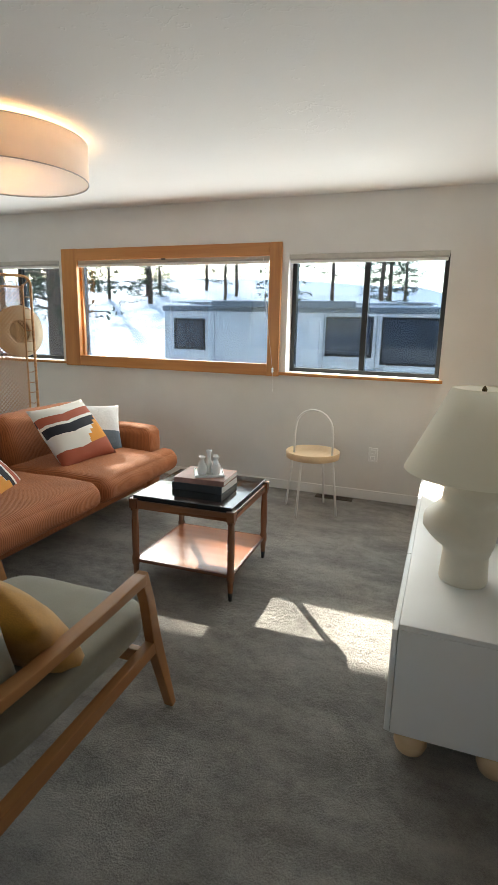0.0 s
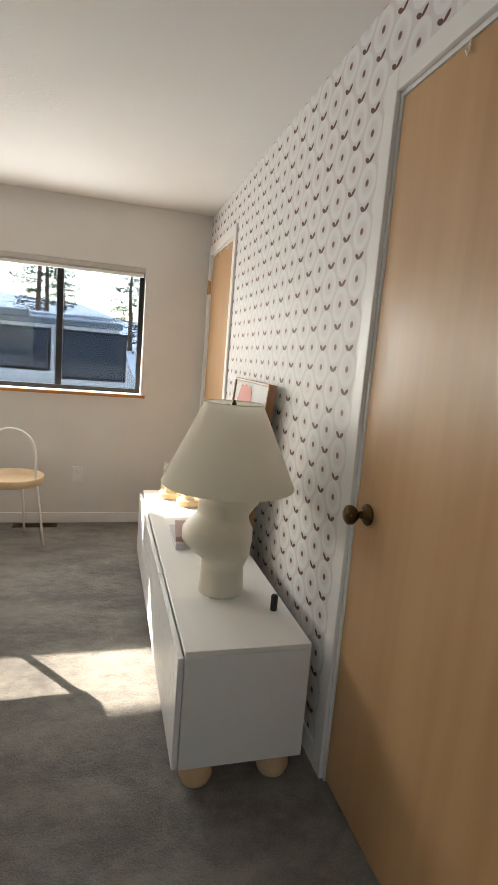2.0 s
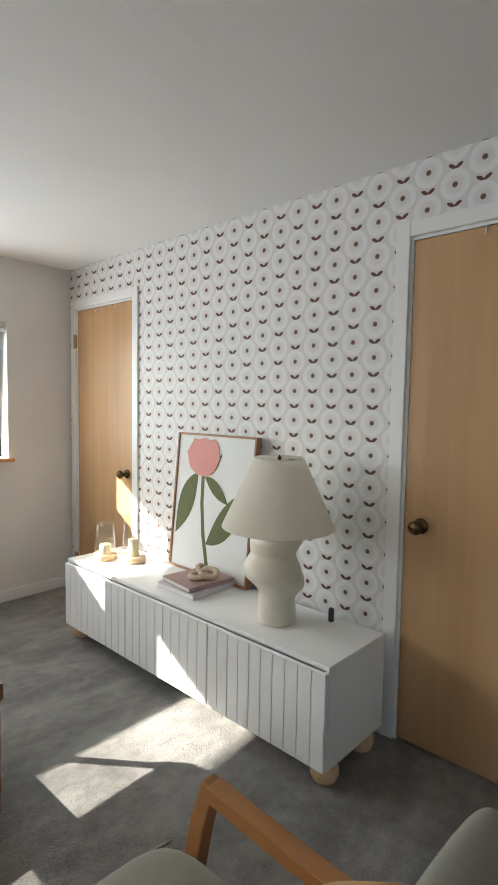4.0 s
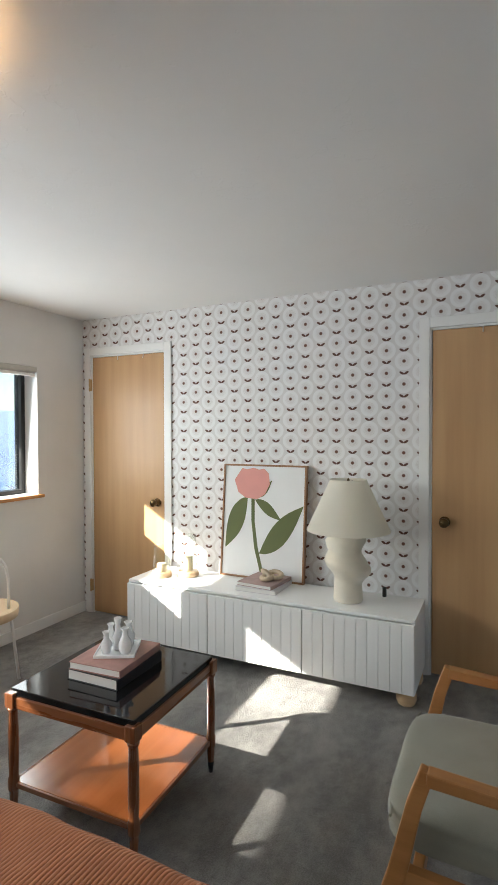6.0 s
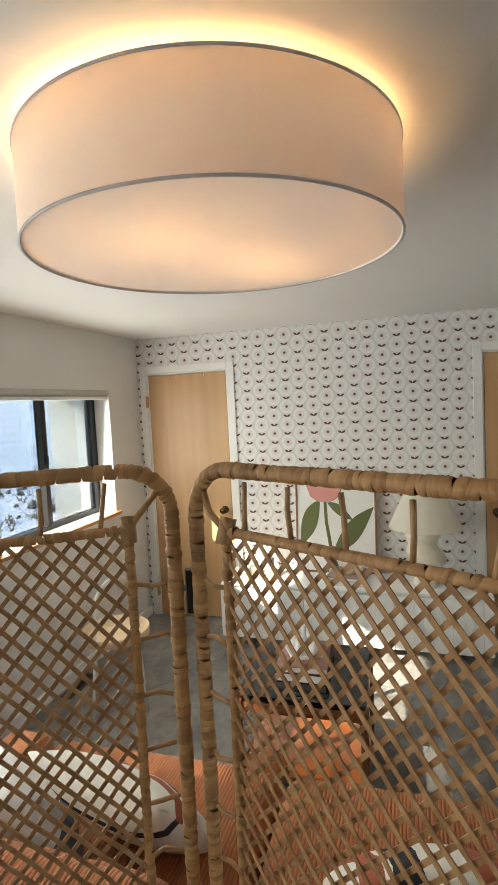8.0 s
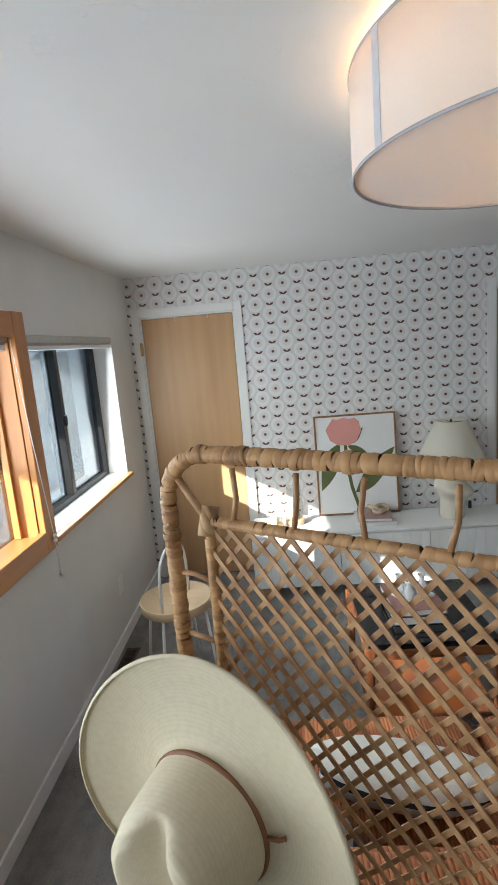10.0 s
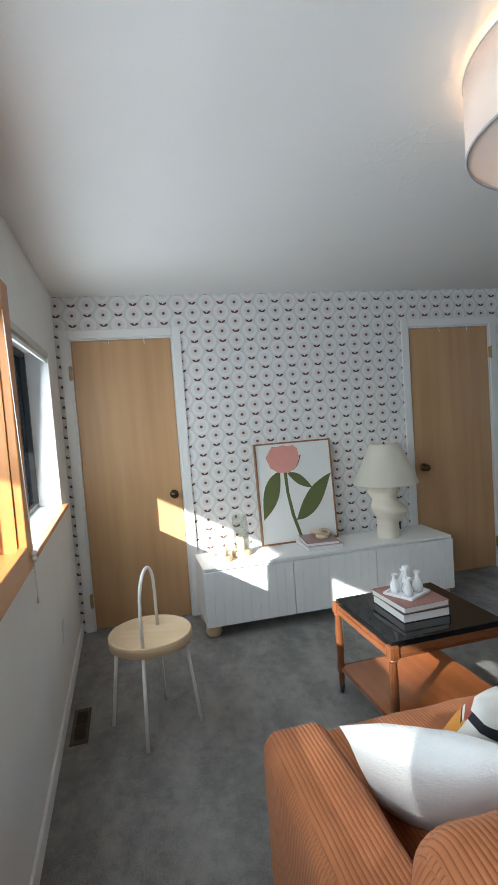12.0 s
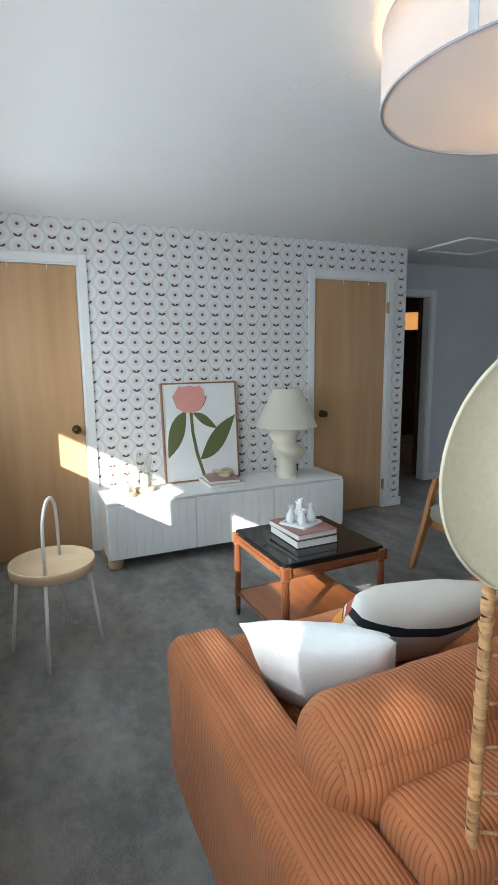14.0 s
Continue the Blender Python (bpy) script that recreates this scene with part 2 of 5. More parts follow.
WALL = painted("warm_white_paint", (0.74, 0.72, 0.69), 0.7, 90, 0.12)
CEIL = trowelled()
GREYWALL = painted("hall_paint", (0.62, 0.62, 0.64), 0.6, 90, 0.12)
TRIM = painted("white_trim_paint", (0.82, 0.81, 0.79), 0.4, 40, 0.03, 0.04)
PAPER = papered()
CARPET = carpeted()
DOORWOOD = wooden("birch_veneer", (0.57, 0.345, 0.172), (0.46, 0.265, 0.122), 2, 0.42, 0.35, 0.08)
PINE = wooden("honey_pine", (0.56, 0.25, 0.075), (0.40, 0.15, 0.04), 0, 0.4, 0.7, 0.15)
PINE_UP = wooden("honey_pine_upright", (0.56, 0.25, 0.075), (0.40, 0.15, 0.04), 2, 0.4, 0.7, 0.15)
PALEWOOD = wooden("pale_birch", (0.72, 0.52, 0.32), (0.62, 0.42, 0.24), 0, 0.45, 0.8)
OAK = wooden("honey_oak", (0.44, 0.205, 0.07), (0.32, 0.135, 0.042), 1, 0.42, 0.9)
DARKWOOD = wooden("reddish_brown_wood", (0.24, 0.085, 0.03), (0.13, 0.042, 0.016), 2, 0.28, 0.8, 0.4)
DARKRAIL = [wooden("reddish_brown_rail", (0.24, 0.085, 0.03), (0.13, 0.042, 0.016), k, 0.28, 0.8, 0.4) for k in (1, 1, 0, 0)]
SHELFWOOD = wooden("orange_teak", (0.40, 0.125, 0.036), (0.31, 0.09, 0.026), 0, 0.16, 0.6, 1.0)
BLACKTOP = plain("black_gloss_lacquer", (0.008, 0.008, 0.009), 0.08, 0, 0.2, 20, 0.0)
BRONZE = plain("dark_bronze_aluminium", (0.035, 0.035, 0.036), 0.4, 0.6)
BRASS = plain("antique_brass", (0.13, 0.085, 0.04), 0.3, 1.0, 0.3)
WHITELAC = painted("white_lacquer", (0.80, 0.80, 0.79), 0.35, 30, 0.02, 0.03)
CERAMIC = plain("cream_ceramic", (0.72, 0.66, 0.55), 0.42, 0, 0.06, 12, 0.05)
PORCELAIN = plain("white_porcelain", (0.82, 0.82, 0.82), 0.15, 0, 0.03)
WHITEMETAL = plain("white_enamel", (0.80, 0.79, 0.77), 0.35, 0, 0.04)
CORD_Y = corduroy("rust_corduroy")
GREYCLOTH = cloth("sage_grey_weave", (0.27, 0.258, 0.205))
MUSTARD = cloth("mustard_velvet", (0.55, 0.27, 0.035), 300, 0.2, 0.2)
CANE = rattan("woven_cane", (0.52, 0.30, 0.145), (0.30, 0.145, 0.06))
CANE_BAND = rattan("wrapped_rattan", (0.55, 0.34, 0.17), (0.30, 0.155, 0.07), 0.013)
LEATHER = plain("tan_leather", (0.22, 0.085, 0.035), 0.5, 0, 0.25)
PANE = glassy("window_glass", PANE_TINT)
CLEAR = glassy("clear_glass", (0.95, 0.96, 0.95))
SNOW = plain("snow", (0.86, 0.88, 0.92), 0.7, 0, 0.05, 0.8, 0.2)


# ---------------------------------------------------------------- mesh helpers
def part(name, bm, material, parent=None, label="", smooth=False):
    """Links a bmesh as one mesh object."""
    me = bpy.data.meshes.new(name)
    bm.normal_update()
    bm.to_mesh(me)
    bm.free()
    if smooth:
        me.polygons.foreach_set("use_smooth", [True] * len(me.polygons))
    if material:
        me.materials.append(material)
    ob = new(name, me)
    ob.parent = parent
    if label:
        ob["label"] = label
    return ob


def shared(name, mesh, parent, m=None):
    ob = new(name, mesh)
    ob.parent = parent
    if m is not None:
        ob.matrix_local = m
    return ob


def thing(name, label, category, at=(0, 0, 0), turn=0.0, group="", kind=""):
    ob = new(name)
    ob.matrix_world = pose(*at, 0, 0, turn)
    ob.empty_display_size = 0.1
    return tagged(ob, label, category, group, kind)


def box(x0, x1, y0, y1, z0, z1, bevel=0.0, seg=2, bm=None):
    b = bmesh.new()
    m = Matrix.LocRotScale(((x0 + x1) / 2, (y0 + y1) / 2, (z0 + z1) / 2), None, (abs(x1 - x0), abs(y1 - y0), abs(z1 - z0)))
    bmesh.ops.create_cube(b, size=1.0, matrix=m)
    if bevel:
        bmesh.ops.bevel(b, geom=b.edges[:], offset=bevel, segments=seg, affect="EDGES", profile=0.5)
    return add(bm, b) if bm is not None else b


def add(bm, other):
    """Adds the mesh of other to bm."""
    me = bpy.data.meshes.new("joined")
    other.to_mesh(me)
    other.free()
    bm.from_mesh(me)
    bpy.data.meshes.remove(me)
    return bm


def lathe(profile, seg=40, wave=None, capped=True):
    """Turns (radius, height) pairs round the z axis."""
    bm = bmesh.new()
    rings = []
    for r, z in profile:
        ring = []
        for i in range(seg):
            a = 2 * math.pi * i / seg
            k = wave(a, z) if wave else 1.0
            ring.append(bm.verts.new((r * k * math.cos(a), r * k * math.sin(a), z)))
        rings.append(ring)
    for a, b in zip(rings, rings[1:]):
        for i in range(seg):
            bm.faces.new((a[i], a[(i + 1) % seg], b[(i + 1) % seg], b[i]))
    for ring, flip in ((rings[0], True), (rings[-1], False)):
        if capped and (ring[0].co - ring[seg // 2].co).length > 1e-4:
            bm.faces.new(ring[::-1] if flip else ring)
    return bm


def tube(points, r, seg=8, bm=None, closed=False, wobble=0.0):
    """A round tube along a line of points; r may be a number or one for each point."""
    bm = bm if bm is not None else bmesh.new()
    pts = [Vector(p) for p in points]
    n = len(pts)
    rings, side = [], None
    for i, p in enumerate(pts):
        a = pts[(i - 1) % n] if (closed or i) else p
        b = pts[(i + 1) % n] if (closed or i < n - 1) else p
        d = (b - a).normalized()
        if side is None:
            side = d.orthogonal().normalized()
        side = (side - d * side.dot(d)).normalized()
        up = d.cross(side)
        rr = r[i] if isinstance(r, (list, tuple)) else r
        rr *= 1 + wobble * noise.noise(p * 60)
        rings.append([bm.verts.new(p + rr * (math.cos(2 * math.pi * k / seg) * side + math.sin(2 * math.pi * k / seg) * up)) for k in range(seg)])
    for i in range(n if closed else n - 1):
        a, b = rings[i], rings[(i + 1) % n]
        for k in range(seg):
            bm.faces.new((a[k], a[(k + 1) % seg], b[(k + 1) % seg], b[k]))
    if not closed:
        bm.faces.new(rings[0][::-1])
        bm.faces.new(rings[-1])
    return bm


def arc(c, r, a0, a1, n, u, v):
    c, u, v = Vector(c), Vector(u), Vector(v)
    return [c + r * (math.cos(a0 + (a1 - a0) * i / n) * u + math.sin(a0 + (a1 - a0) * i / n) * v) for i in range(n + 1)]


def puffy(sx, sy, sz, power=4.0, n=24, crease=0.0, seed=0.0):
    """A stuffed cushion: a rounded block with soft dents, centred on its place."""
    bm = bmesh.new()
    bmesh.ops.create_cube(bm, size=2.0)
    bmesh.ops.subdivide_edges(bm, edges=bm.edges[:], cuts=n, use_grid_fill=True)
    for v in bm.verts:
        c = v.co
        k = (abs(c.x) ** power + abs(c.y) ** power + abs(c.z) ** power) ** (-1.0 / power)
        c = c * k
        w = noise.noise(Vector((c.x * 2.2 + seed, c.y * 2.2, c.z * 2.2 - seed)))
        f = 1 + crease * w
        v.co = (c.x * sx / 2 * f, c.y * sy / 2 * f, c.z * sz / 2 * f)
    return bm


def throw_pillow(size, thick, n=20):
    """A square pillow in its x-z plane, thick along y, thin at the seams."""
    bm = bmesh.new()
    bmesh.ops.create_grid(bm, x_segments=n, y_segments=n, size=1.0)
    bm.verts.ensure_lookup_table()
    front = bm.verts[:]
    other = bm.copy()
    for b, s in ((bm, 1), (other, -1)):
        for v in b.verts:
            x, y = v.co.x, v.co.y
            edge = max(0.0, (1 - x * x) * (1 - y * y))
            pull = 1 - 0.07 * (1 - (x * y) ** 2) * (max(abs(x), abs(y)) ** 4)
            fold = 1 + 0.08 * noise.noise(Vector((x * 3, y * 3, s)))
            v.co = (x * size / 2 * pull, s * thick / 2 * edge ** 0.42 * fold, y * size / 2 * pull)
    bmesh.ops.reverse_faces(bm, faces=bm.faces[:])
    add(bm, other)
    bmesh.ops.remove_doubles(bm, verts=bm.verts[:], dist=0.001)
    return bm


def plate(points, depth, axis_u, axis_v, origin):
    """A flat shape with a little thickness, from an outline in its own plane."""
    bm = bmesh.new()
    u, v, o = Vector(axis_u), Vector(axis_v), Vector(origin)
    vs = [bm.verts.new(o + p[0] * u + p[1] * v) for p in points]
    f = bm.faces.new(vs)
    got = bmesh.ops.extrude_face_region(bm, geom=[f])
    w = u.cross(v) * depth
    for e in got["geom"]:
        if isinstance(e, bmesh.types.BMVert):
            e.co += w
    bmesh.ops.recalc_face_normals(bm, faces=bm.faces[:])
    return bm


# ---------------------------------------------------------------- the room
H = 2.314  # ceiling height
WEST, SOUTH = -5.9, -6.3
HALLX = 0.63


def setting(name, bm, material, label, parent=None, smooth=False):
    ob = part(name, bm, material, parent, smooth=smooth)
    return tagged(ob, label, name.split("_")[0], kind="structure")


def pierced(axis, t0, t1, a0, a1, z0, z1, holes):
    """A wall slab with rectangular openings. axis 'y': it runs along x and t is y; axis 'x': it runs along y."""
    bm = bmesh.new()

    def slab(p, q, r, s):
        if q - p > 1e-4 and s - r > 1e-4:
            box(p, q, t0, t1, r, s, bm=bm) if axis == "y" else box(t0, t1, p, q, r, s, bm=bm)

    at = a0
    for p, q, r, s in sorted(holes):
        slab(at, p, z0, z1)
        slab(p, q, z0, r)
        slab(p, q, s, z1)
        at = q
    slab(at, a1, z0, z1)
    return bm


setting("floor", box(WEST, 3.4, SOUTH - 1.4, 0.0, -0.12, 0.0), CARPET, "grey cut-pile carpet with soft tread marks")
setting("ceiling", box(WEST, 3.4, SOUTH - 1.4, 0.22, H, H + 0.12), CEIL, "white textured plaster ceiling")
W1, W2, W3 = (-3.70, -1.76, 1.0, 1.93), (-1.64, -0.46, 0.985, 1.895), (-5.02, -3.84, 0.985, 1.895)
setting("wall_north", pierced("y", 0.0, 0.22, WEST, 0.62, -0.6, H, [W1, W2, W3]), WALL, "warm white painted wall with three windows")
D1, D2 = (-0.785, -0.085), (-3.37, -2.63)
setting("wall_east", pierced("x", 0.0, 0.10, -3.57, -0.0, 0, H, [(*D1, 0, 2.03), (*D2, 0, 2.03)]), PAPER, "wall papered with white blooms and brown leaves")
setting("wall_return", box(0.10, HALLX + 0.1, -3.57, -3.47, 0, H), GREYWALL, "pale grey painted return wall")
setting("wall_hall", pierced("x", HALLX, HALLX + 0.12, SOUTH, -3.57, 0, H, [(-4.44, -3.68, 0, 2.0)]), GREYWALL, "pale grey painted wall with a doorway")
setting("wall_south", pierced("y", SOUTH - 0.22, SOUTH, WEST, HALLX + 0.12, -0.6, H, [(-4.4, -2.0, 0.9, 2.0)]), WALL, "white wall with one added window")
setting("wall_west", box(WEST - 0.1, WEST, SOUTH - 0.22, 0.22, -0.6, H), WALL, "plain white wall")
setting("wall_closet", box(0.75, 0.85, -3.47, 0.0, 0, H), WALL, "plain closet back wall")
# brown room beyond: its darkness is put into the colour of walls and door
UMBER = painted("umber_gloom", (0.10, 0.055, 0.035), 0.6)
setting("wall_bedroom", add(box(3.3, 3.4, -7.6, -3.3, 0, H), add(add(box(0.63, 3.3, -7.7, -7.6, 0, H), box(0.63, 0.75, -7.6, -6.521, 0, H)), box(0.85, 3.3, -3.4, -3.3, 0, H))), UMBER, "brown wall of the dim room beyond the doorway, gloom put into its colour")

# baseboards
bm = box(WEST, 0.0, -0.013, 0.0, 0.0, 0.078, 0.003)
box(-0.013, 0.0, -2.57, -0.845, 0.0, 0.078, 0.003, bm=bm)
box(-0.016, 0.0, -3.585, -3.43, 0.0, 0.078, 0.003, bm=bm)
box(HALLX - 0.013, HALLX, SOUTH, -4.50, 0.0, 0.078, 0.003, bm=bm)
setting("baseboard", bm, TRIM, "low white painted baseboard")


def casing(name, x, y0, y1, top, w=0.058, face=-1):
    """White door casing round an opening in a wall that runs along y, with its jamb."""
    bm = bmesh.new()
    a, b = (x - 0.014, x) if face < 0 else (x, x + 0.014)
    box(a, b, y0 - w, y0, 0, top + w, 0.003, bm=bm)
    box(a, b, y1, y1 + w, 0, top + w, 0.003, bm=bm)
    box(a, b, y0 + 0.0005, y1 - 0.0005, top, top + w, 0.003, bm=bm)
    box(x + 0.001, x + 0.10, y0 - 0.0, y0 + 0.012, 0, top - 0.001, bm=bm)
    box(x + 0.001, x + 0.10, y1 - 0.012, y1, 0, top - 0.001, bm=bm)
    box(x + 0.001, x + 0.10, y0 + 0.0125, y1 - 0.0125, top - 0.013, top - 0.001, bm=bm)
    return setting(name, bm, TRIM, "white painted door casing")


casing("trim_1", 0.0, *D1, 2.03)
casing("trim_2", 0.0, *D2, 2.03)
casing("trim_3", HALLX, -4.44, -3.68, 2.0)


HINGE = plain("hinge_brass", (0.50, 0.34, 0.17), 0.35, 0.8)


def knob(parent, y, z):
    base = part("knob", lathe([(0.0, 0.0), (0.030, 0.0), (0.031, 0.006), (0.024, 0.012), (0.011, 0.016), (0.010, 0.034), (0.020, 0.040), (0.0275, 0.052), (0.0265, 0.064), (0.017, 0.071), (0.0, 0.072)], 28), BRASS, parent, "dark brass knob", True)
    base.matrix_local = pose(0.0035, y, z, 0, -90, 0)


def door(name, y0, y1, knob_y, hinge_y, label):
    """A flush veneered door, closed in its frame."""
    d = thing(name, label, "door", kind="structure")
    part("leaf", box(0.003, 0.038, y0 + 0.015, y1 - 0.015, 0.012, 2.014, 0.002), DOORWOOD, d)
    knob(d, knob_y, 0.908)
    for z in (0.22, 1.80):
        b = box(-0.016, 0.004, hinge_y - 0.011, hinge_y + 0.011, z - 0.045, z + 0.045, 0.002)
        add(b, tube([(-0.018, hinge_y, z - 0.05), (-0.018, hinge_y, z + 0.05)], 0.006, 8))
        part("hinge", b, HINGE, d, "small brass hinge")
    for f in (0.28, 0.62):
        y = y0 + (y1 - y0) * f
        part("hook", tube([(0.006, y, 2.0155), (-0.001, y, 2.016), (-0.002, y, 1.99), (-0.006, y, 1.984), (-0.010, y, 1.992)], 0.0028, 6), WHITEMETAL, d, "small white over-door hook")
    return d


door("door_1", *D1, -0.712, -0.083, "closed flush birch-veneer closet door with brass knob")
door("door_2", *D2, -2.715, -3.372, "closed flush birch-veneer closet door with brass knob")


# ---------------------------------------------------------------- windows
def sliding_window(name, x0, x1, z0, z1, mull, label):
    """A bronze aluminium slider deep in the wall, with a pine stool and a rolled shade."""
    w = thing(name, label, "window", kind="structure")
    yf = 0.125
    fr = 0.034
    for n, b in (("frame", (x0, x0 + fr, z0, z1)), ("frame", (x1 - fr, x1, z0, z1)), ("frame", (x0 + fr, x1 - fr, z0, z0 + 0.03)), ("frame", (x0 + fr, x1 - fr, z1 - 0.03, z1))):
        part(n, box(b[0], b[1], yf, yf + 0.07, b[2], b[3], 0.003), BRONZE, w)
    part("mullion", box(mull - 0.022, mull + 0.022, yf + 0.005, yf + 0.06, z0 + 0.0305, z1 - 0.0305, 0.003), BRONZE, w, "dark bronze meeting rail")
    part("latch", box(mull - 0.012, mull + 0.012, yf - 0.008, yf + 0.005, (z0 + z1) / 2 - 0.03, (z0 + z1) / 2 + 0.03, 0.003), BRONZE, w)
    for a, b, y in ((x0 + fr, mull - 0.022, yf + 0.045), (mull + 0.022, x1 - fr, yf + 0.025)):
        p = part("pane", box(a, b, y, y + 0.004, z0 + 0.03, z1 - 0.03), PANE, w)
        p.visible_shadow = False
    return w


def stool(x0, x1, z, label):
    t = part("window_stool", box(x0, x1, -0.036, 0.124, z - 0.024, z, 0.005, 3), PINE)
    tagged(t, label, "window stool", kind="structure")


def roller(x0, x1, z, label):
    s = thing("roller_shade", label, "shade")
    part("roll", tube([(x0, 0.022, z - 0.022), ((x0 + x1) / 2, 0.022, z - 0.022), (x1, 0.022, z - 0.022)], 0.020, 16), cloth("shade_cloth", (0.52, 0.50, 0.46)), s, smooth=True)
    part("valance", box(x0, x1, -0.004, 0.001, z - 0.032, z + 0.0, 0.002), plain("shade_valance", (0.55, 0.52, 0.47), 0.6), s)
    part("hem_bar", box(x0 + 0.008, x1 - 0.008, 0.004, 0.016, z - 0.066, z - 0.044, 0.004), TRIM, s)
    part("shade_fabric", box(x0 + 0.008, x1 - 0.008, 0.006, 0.009, z - 0.05, z - 0.02), cloth("shade_cloth_inner", (0.50, 0.48, 0.44)), s)


sliding_window("window_2", W2[0], W2[1], W2[2], W2[3], -1.05, "dark bronze aluminium sliding window")
sliding_window("window_3", W3[0], W3[1], W3[2], W3[3], -4.43, "dark bronze aluminium sliding window")
# unseen window, added to let daylight in from the south
sliding_window("added_south_window", 2.0, 4.4, 0.9, 2.0, 3.2, "dark bronze aluminium sliding window").matrix_world = pose(0, SOUTH, 0, 0, 0, 180)
stool(-1.688, -0.43, 0.984, "thick honey pine window stool")
stool(-5.05, -3.792, 0.984, "thick honey pine window stool")
roller(-1.635, -0.464, 1.893, "rolled-up beige roller shade in the window head")
roller(-5.01, -3.845, 1.893, "rolled-up beige roller shade in the window head")

w = thing("window_1", "wide fixed picture window in a honey pine frame", "window", kind="structure")
IN = (-3.625, -1.79, 1.045, 1.885)
OUT = (-3.79, -1.69, 0.948, 1.986)
for n, b, m in (("frame_board", (OUT[0], IN[0], OUT[2], OUT[3]), PINE_UP), ("frame_board", (IN[1], OUT[1], OUT[2], OUT[3]), PINE_UP),
                ("frame_board", (IN[0] + 0.0005, IN[1] - 0.0005, OUT[2] + 0.002, IN[2]), PINE), ("frame_board", (IN[0] + 0.0005, IN[1] - 0.0005, IN[3], OUT[3] - 0.002), PINE)):
    part(n, box(b[0], b[1], -0.032, -0.001, b[2], b[3], 0.004), m, w)
for n, b, m in (("jamb", (-3.70, -3.665, 1.0, 1.93), PINE_UP), ("jamb", (-1.795, -1.76, 1.0, 1.93), PINE_UP), ("jamb", (-3.6645, -1.7955, 1.0, 1.03), PINE), ("jamb", (-3.6645, -1.7955, 1.90, 1.93), PINE)):
    part(n, box(b[0], b[1], 0.0, 0.13, b[2], b[3], 0.002), m, w)
for n, b in (("stop", (-3.6645, -3.645, 1.031, 1.899)), ("stop", (-1.815, -1.7955, 1.031, 1.899))):
    part(n, box(b[0], b[1], 0.07, 0.1, b[2], b[3], 0.002), PINE_UP, w)
p = part("pane", box(-3.6645, -1.7955, 0.105, 0.11, 1.03, 1.90), PANE, w)
p.visible_shadow = False
part("catch", box(-2.75, -2.71, -0.045, -0.03, 1.872, 1.884, 0.002), BRONZE, w)
roller(-3.66, -1.80, 1.897, "rolled-up beige roller shade inside the pine frame")

cord = thing("shade_cord", "thin white pull cord with two beads beside the pine frame", "cord")
part("string", tube([(-1.84, -0.036, 1.87), (-1.80, -0.04, 1.45), (-1.735, -0.04, 1.005), (-1.73, -0.04, 0.84)], 0.0016, 6), WHITEMETAL, cord)
for z in (1.008, 0.988):
    b = part("bead", lathe([(0.0, -0.011), (0.007, -0.009), (0.011, 0.0), (0.007, 0.009), (0.0, 0.011)], 14), PORCELAIN, cord, smooth=True)
    b.matrix_local = pose(-1.735, -0.042, z)
b = part("tassel", lathe([(0.0, -0.012), (0.006, -0.012), (0.004, 0.01), (0.0, 0.012)], 10), WHITEMETAL, cord, smooth=True)
b.matrix_local = pose(-1.73, -0.04, 0.832)

# ceiling hatch
h = thing("ceiling_hatch", "white-trimmed attic hatch in the ceiling", "hatch", kind="structure")
part("panel", box(-0.50, 0.0, -4.31, -3.76, H - 0.006, H + 0.002), CEIL, h)
for b in ((-0.54, 0.04, -3.762, -3.715), (-0.54, 0.04, -4.355, -4.308), (-0.54, -0.495, -4.3075, -3.7625), (-0.005, 0.04, -4.3075, -3.7625)):
    part("trim_strip", box(*b, H - 0.014, H + 0.001, 0.003), TRIM, h)

# outlet on the window wall
o = thing("outlet", "white plastic double socket on the wall", "outlet", (-0.89, 0, 0.37))
part("cover", box(-0.036, 0.036, -0.006, 0.001, -0.058, 0.058, 0.003), TRIM, o)
for z in (-0.026, 0.026):
    part("socket", box(-0.017, 0.017, -0.008, -0.005, z - 0.016, z + 0.016, 0.004), WHITEMETAL, o)

# floor register
v = thing("floor_register", "brown metal floor register with dark slots", "vent", (-1.165, -0.078, 0))
DARKMETAL = plain("brown_metal", (0.10, 0.075, 0.055), 0.45, 0.5)
# a black sheet stands for the shade in the duct below the slats
part("tray", box(-0.12, 0.12, -0.027, 0.027, 0.0005, 0.002), plain("duct_shade_black", (0.01, 0.01, 0.01), 0.8), v)
for b in ((-0.15, 0.15, 0.026, 0.042), (-0.15, 0.15, -0.042, -0.026), (-0.15, -0.118, -0.0255, 0.0255), (0.118, 0.15, -0.0255, 0.0255), (-0.008, 0.008, -0.0255, 0.0255)):
    part("rim", box(*b, 0.0, 0.007, 0.002), DARKMETAL, v)
for i in range(18):
    x = -0.111 + 0.0131 * i
    part("slat", box(x - 0.0022, x + 0.0022, -0.026, 0.026, 0.001, 0.006), DARKMETAL, v)


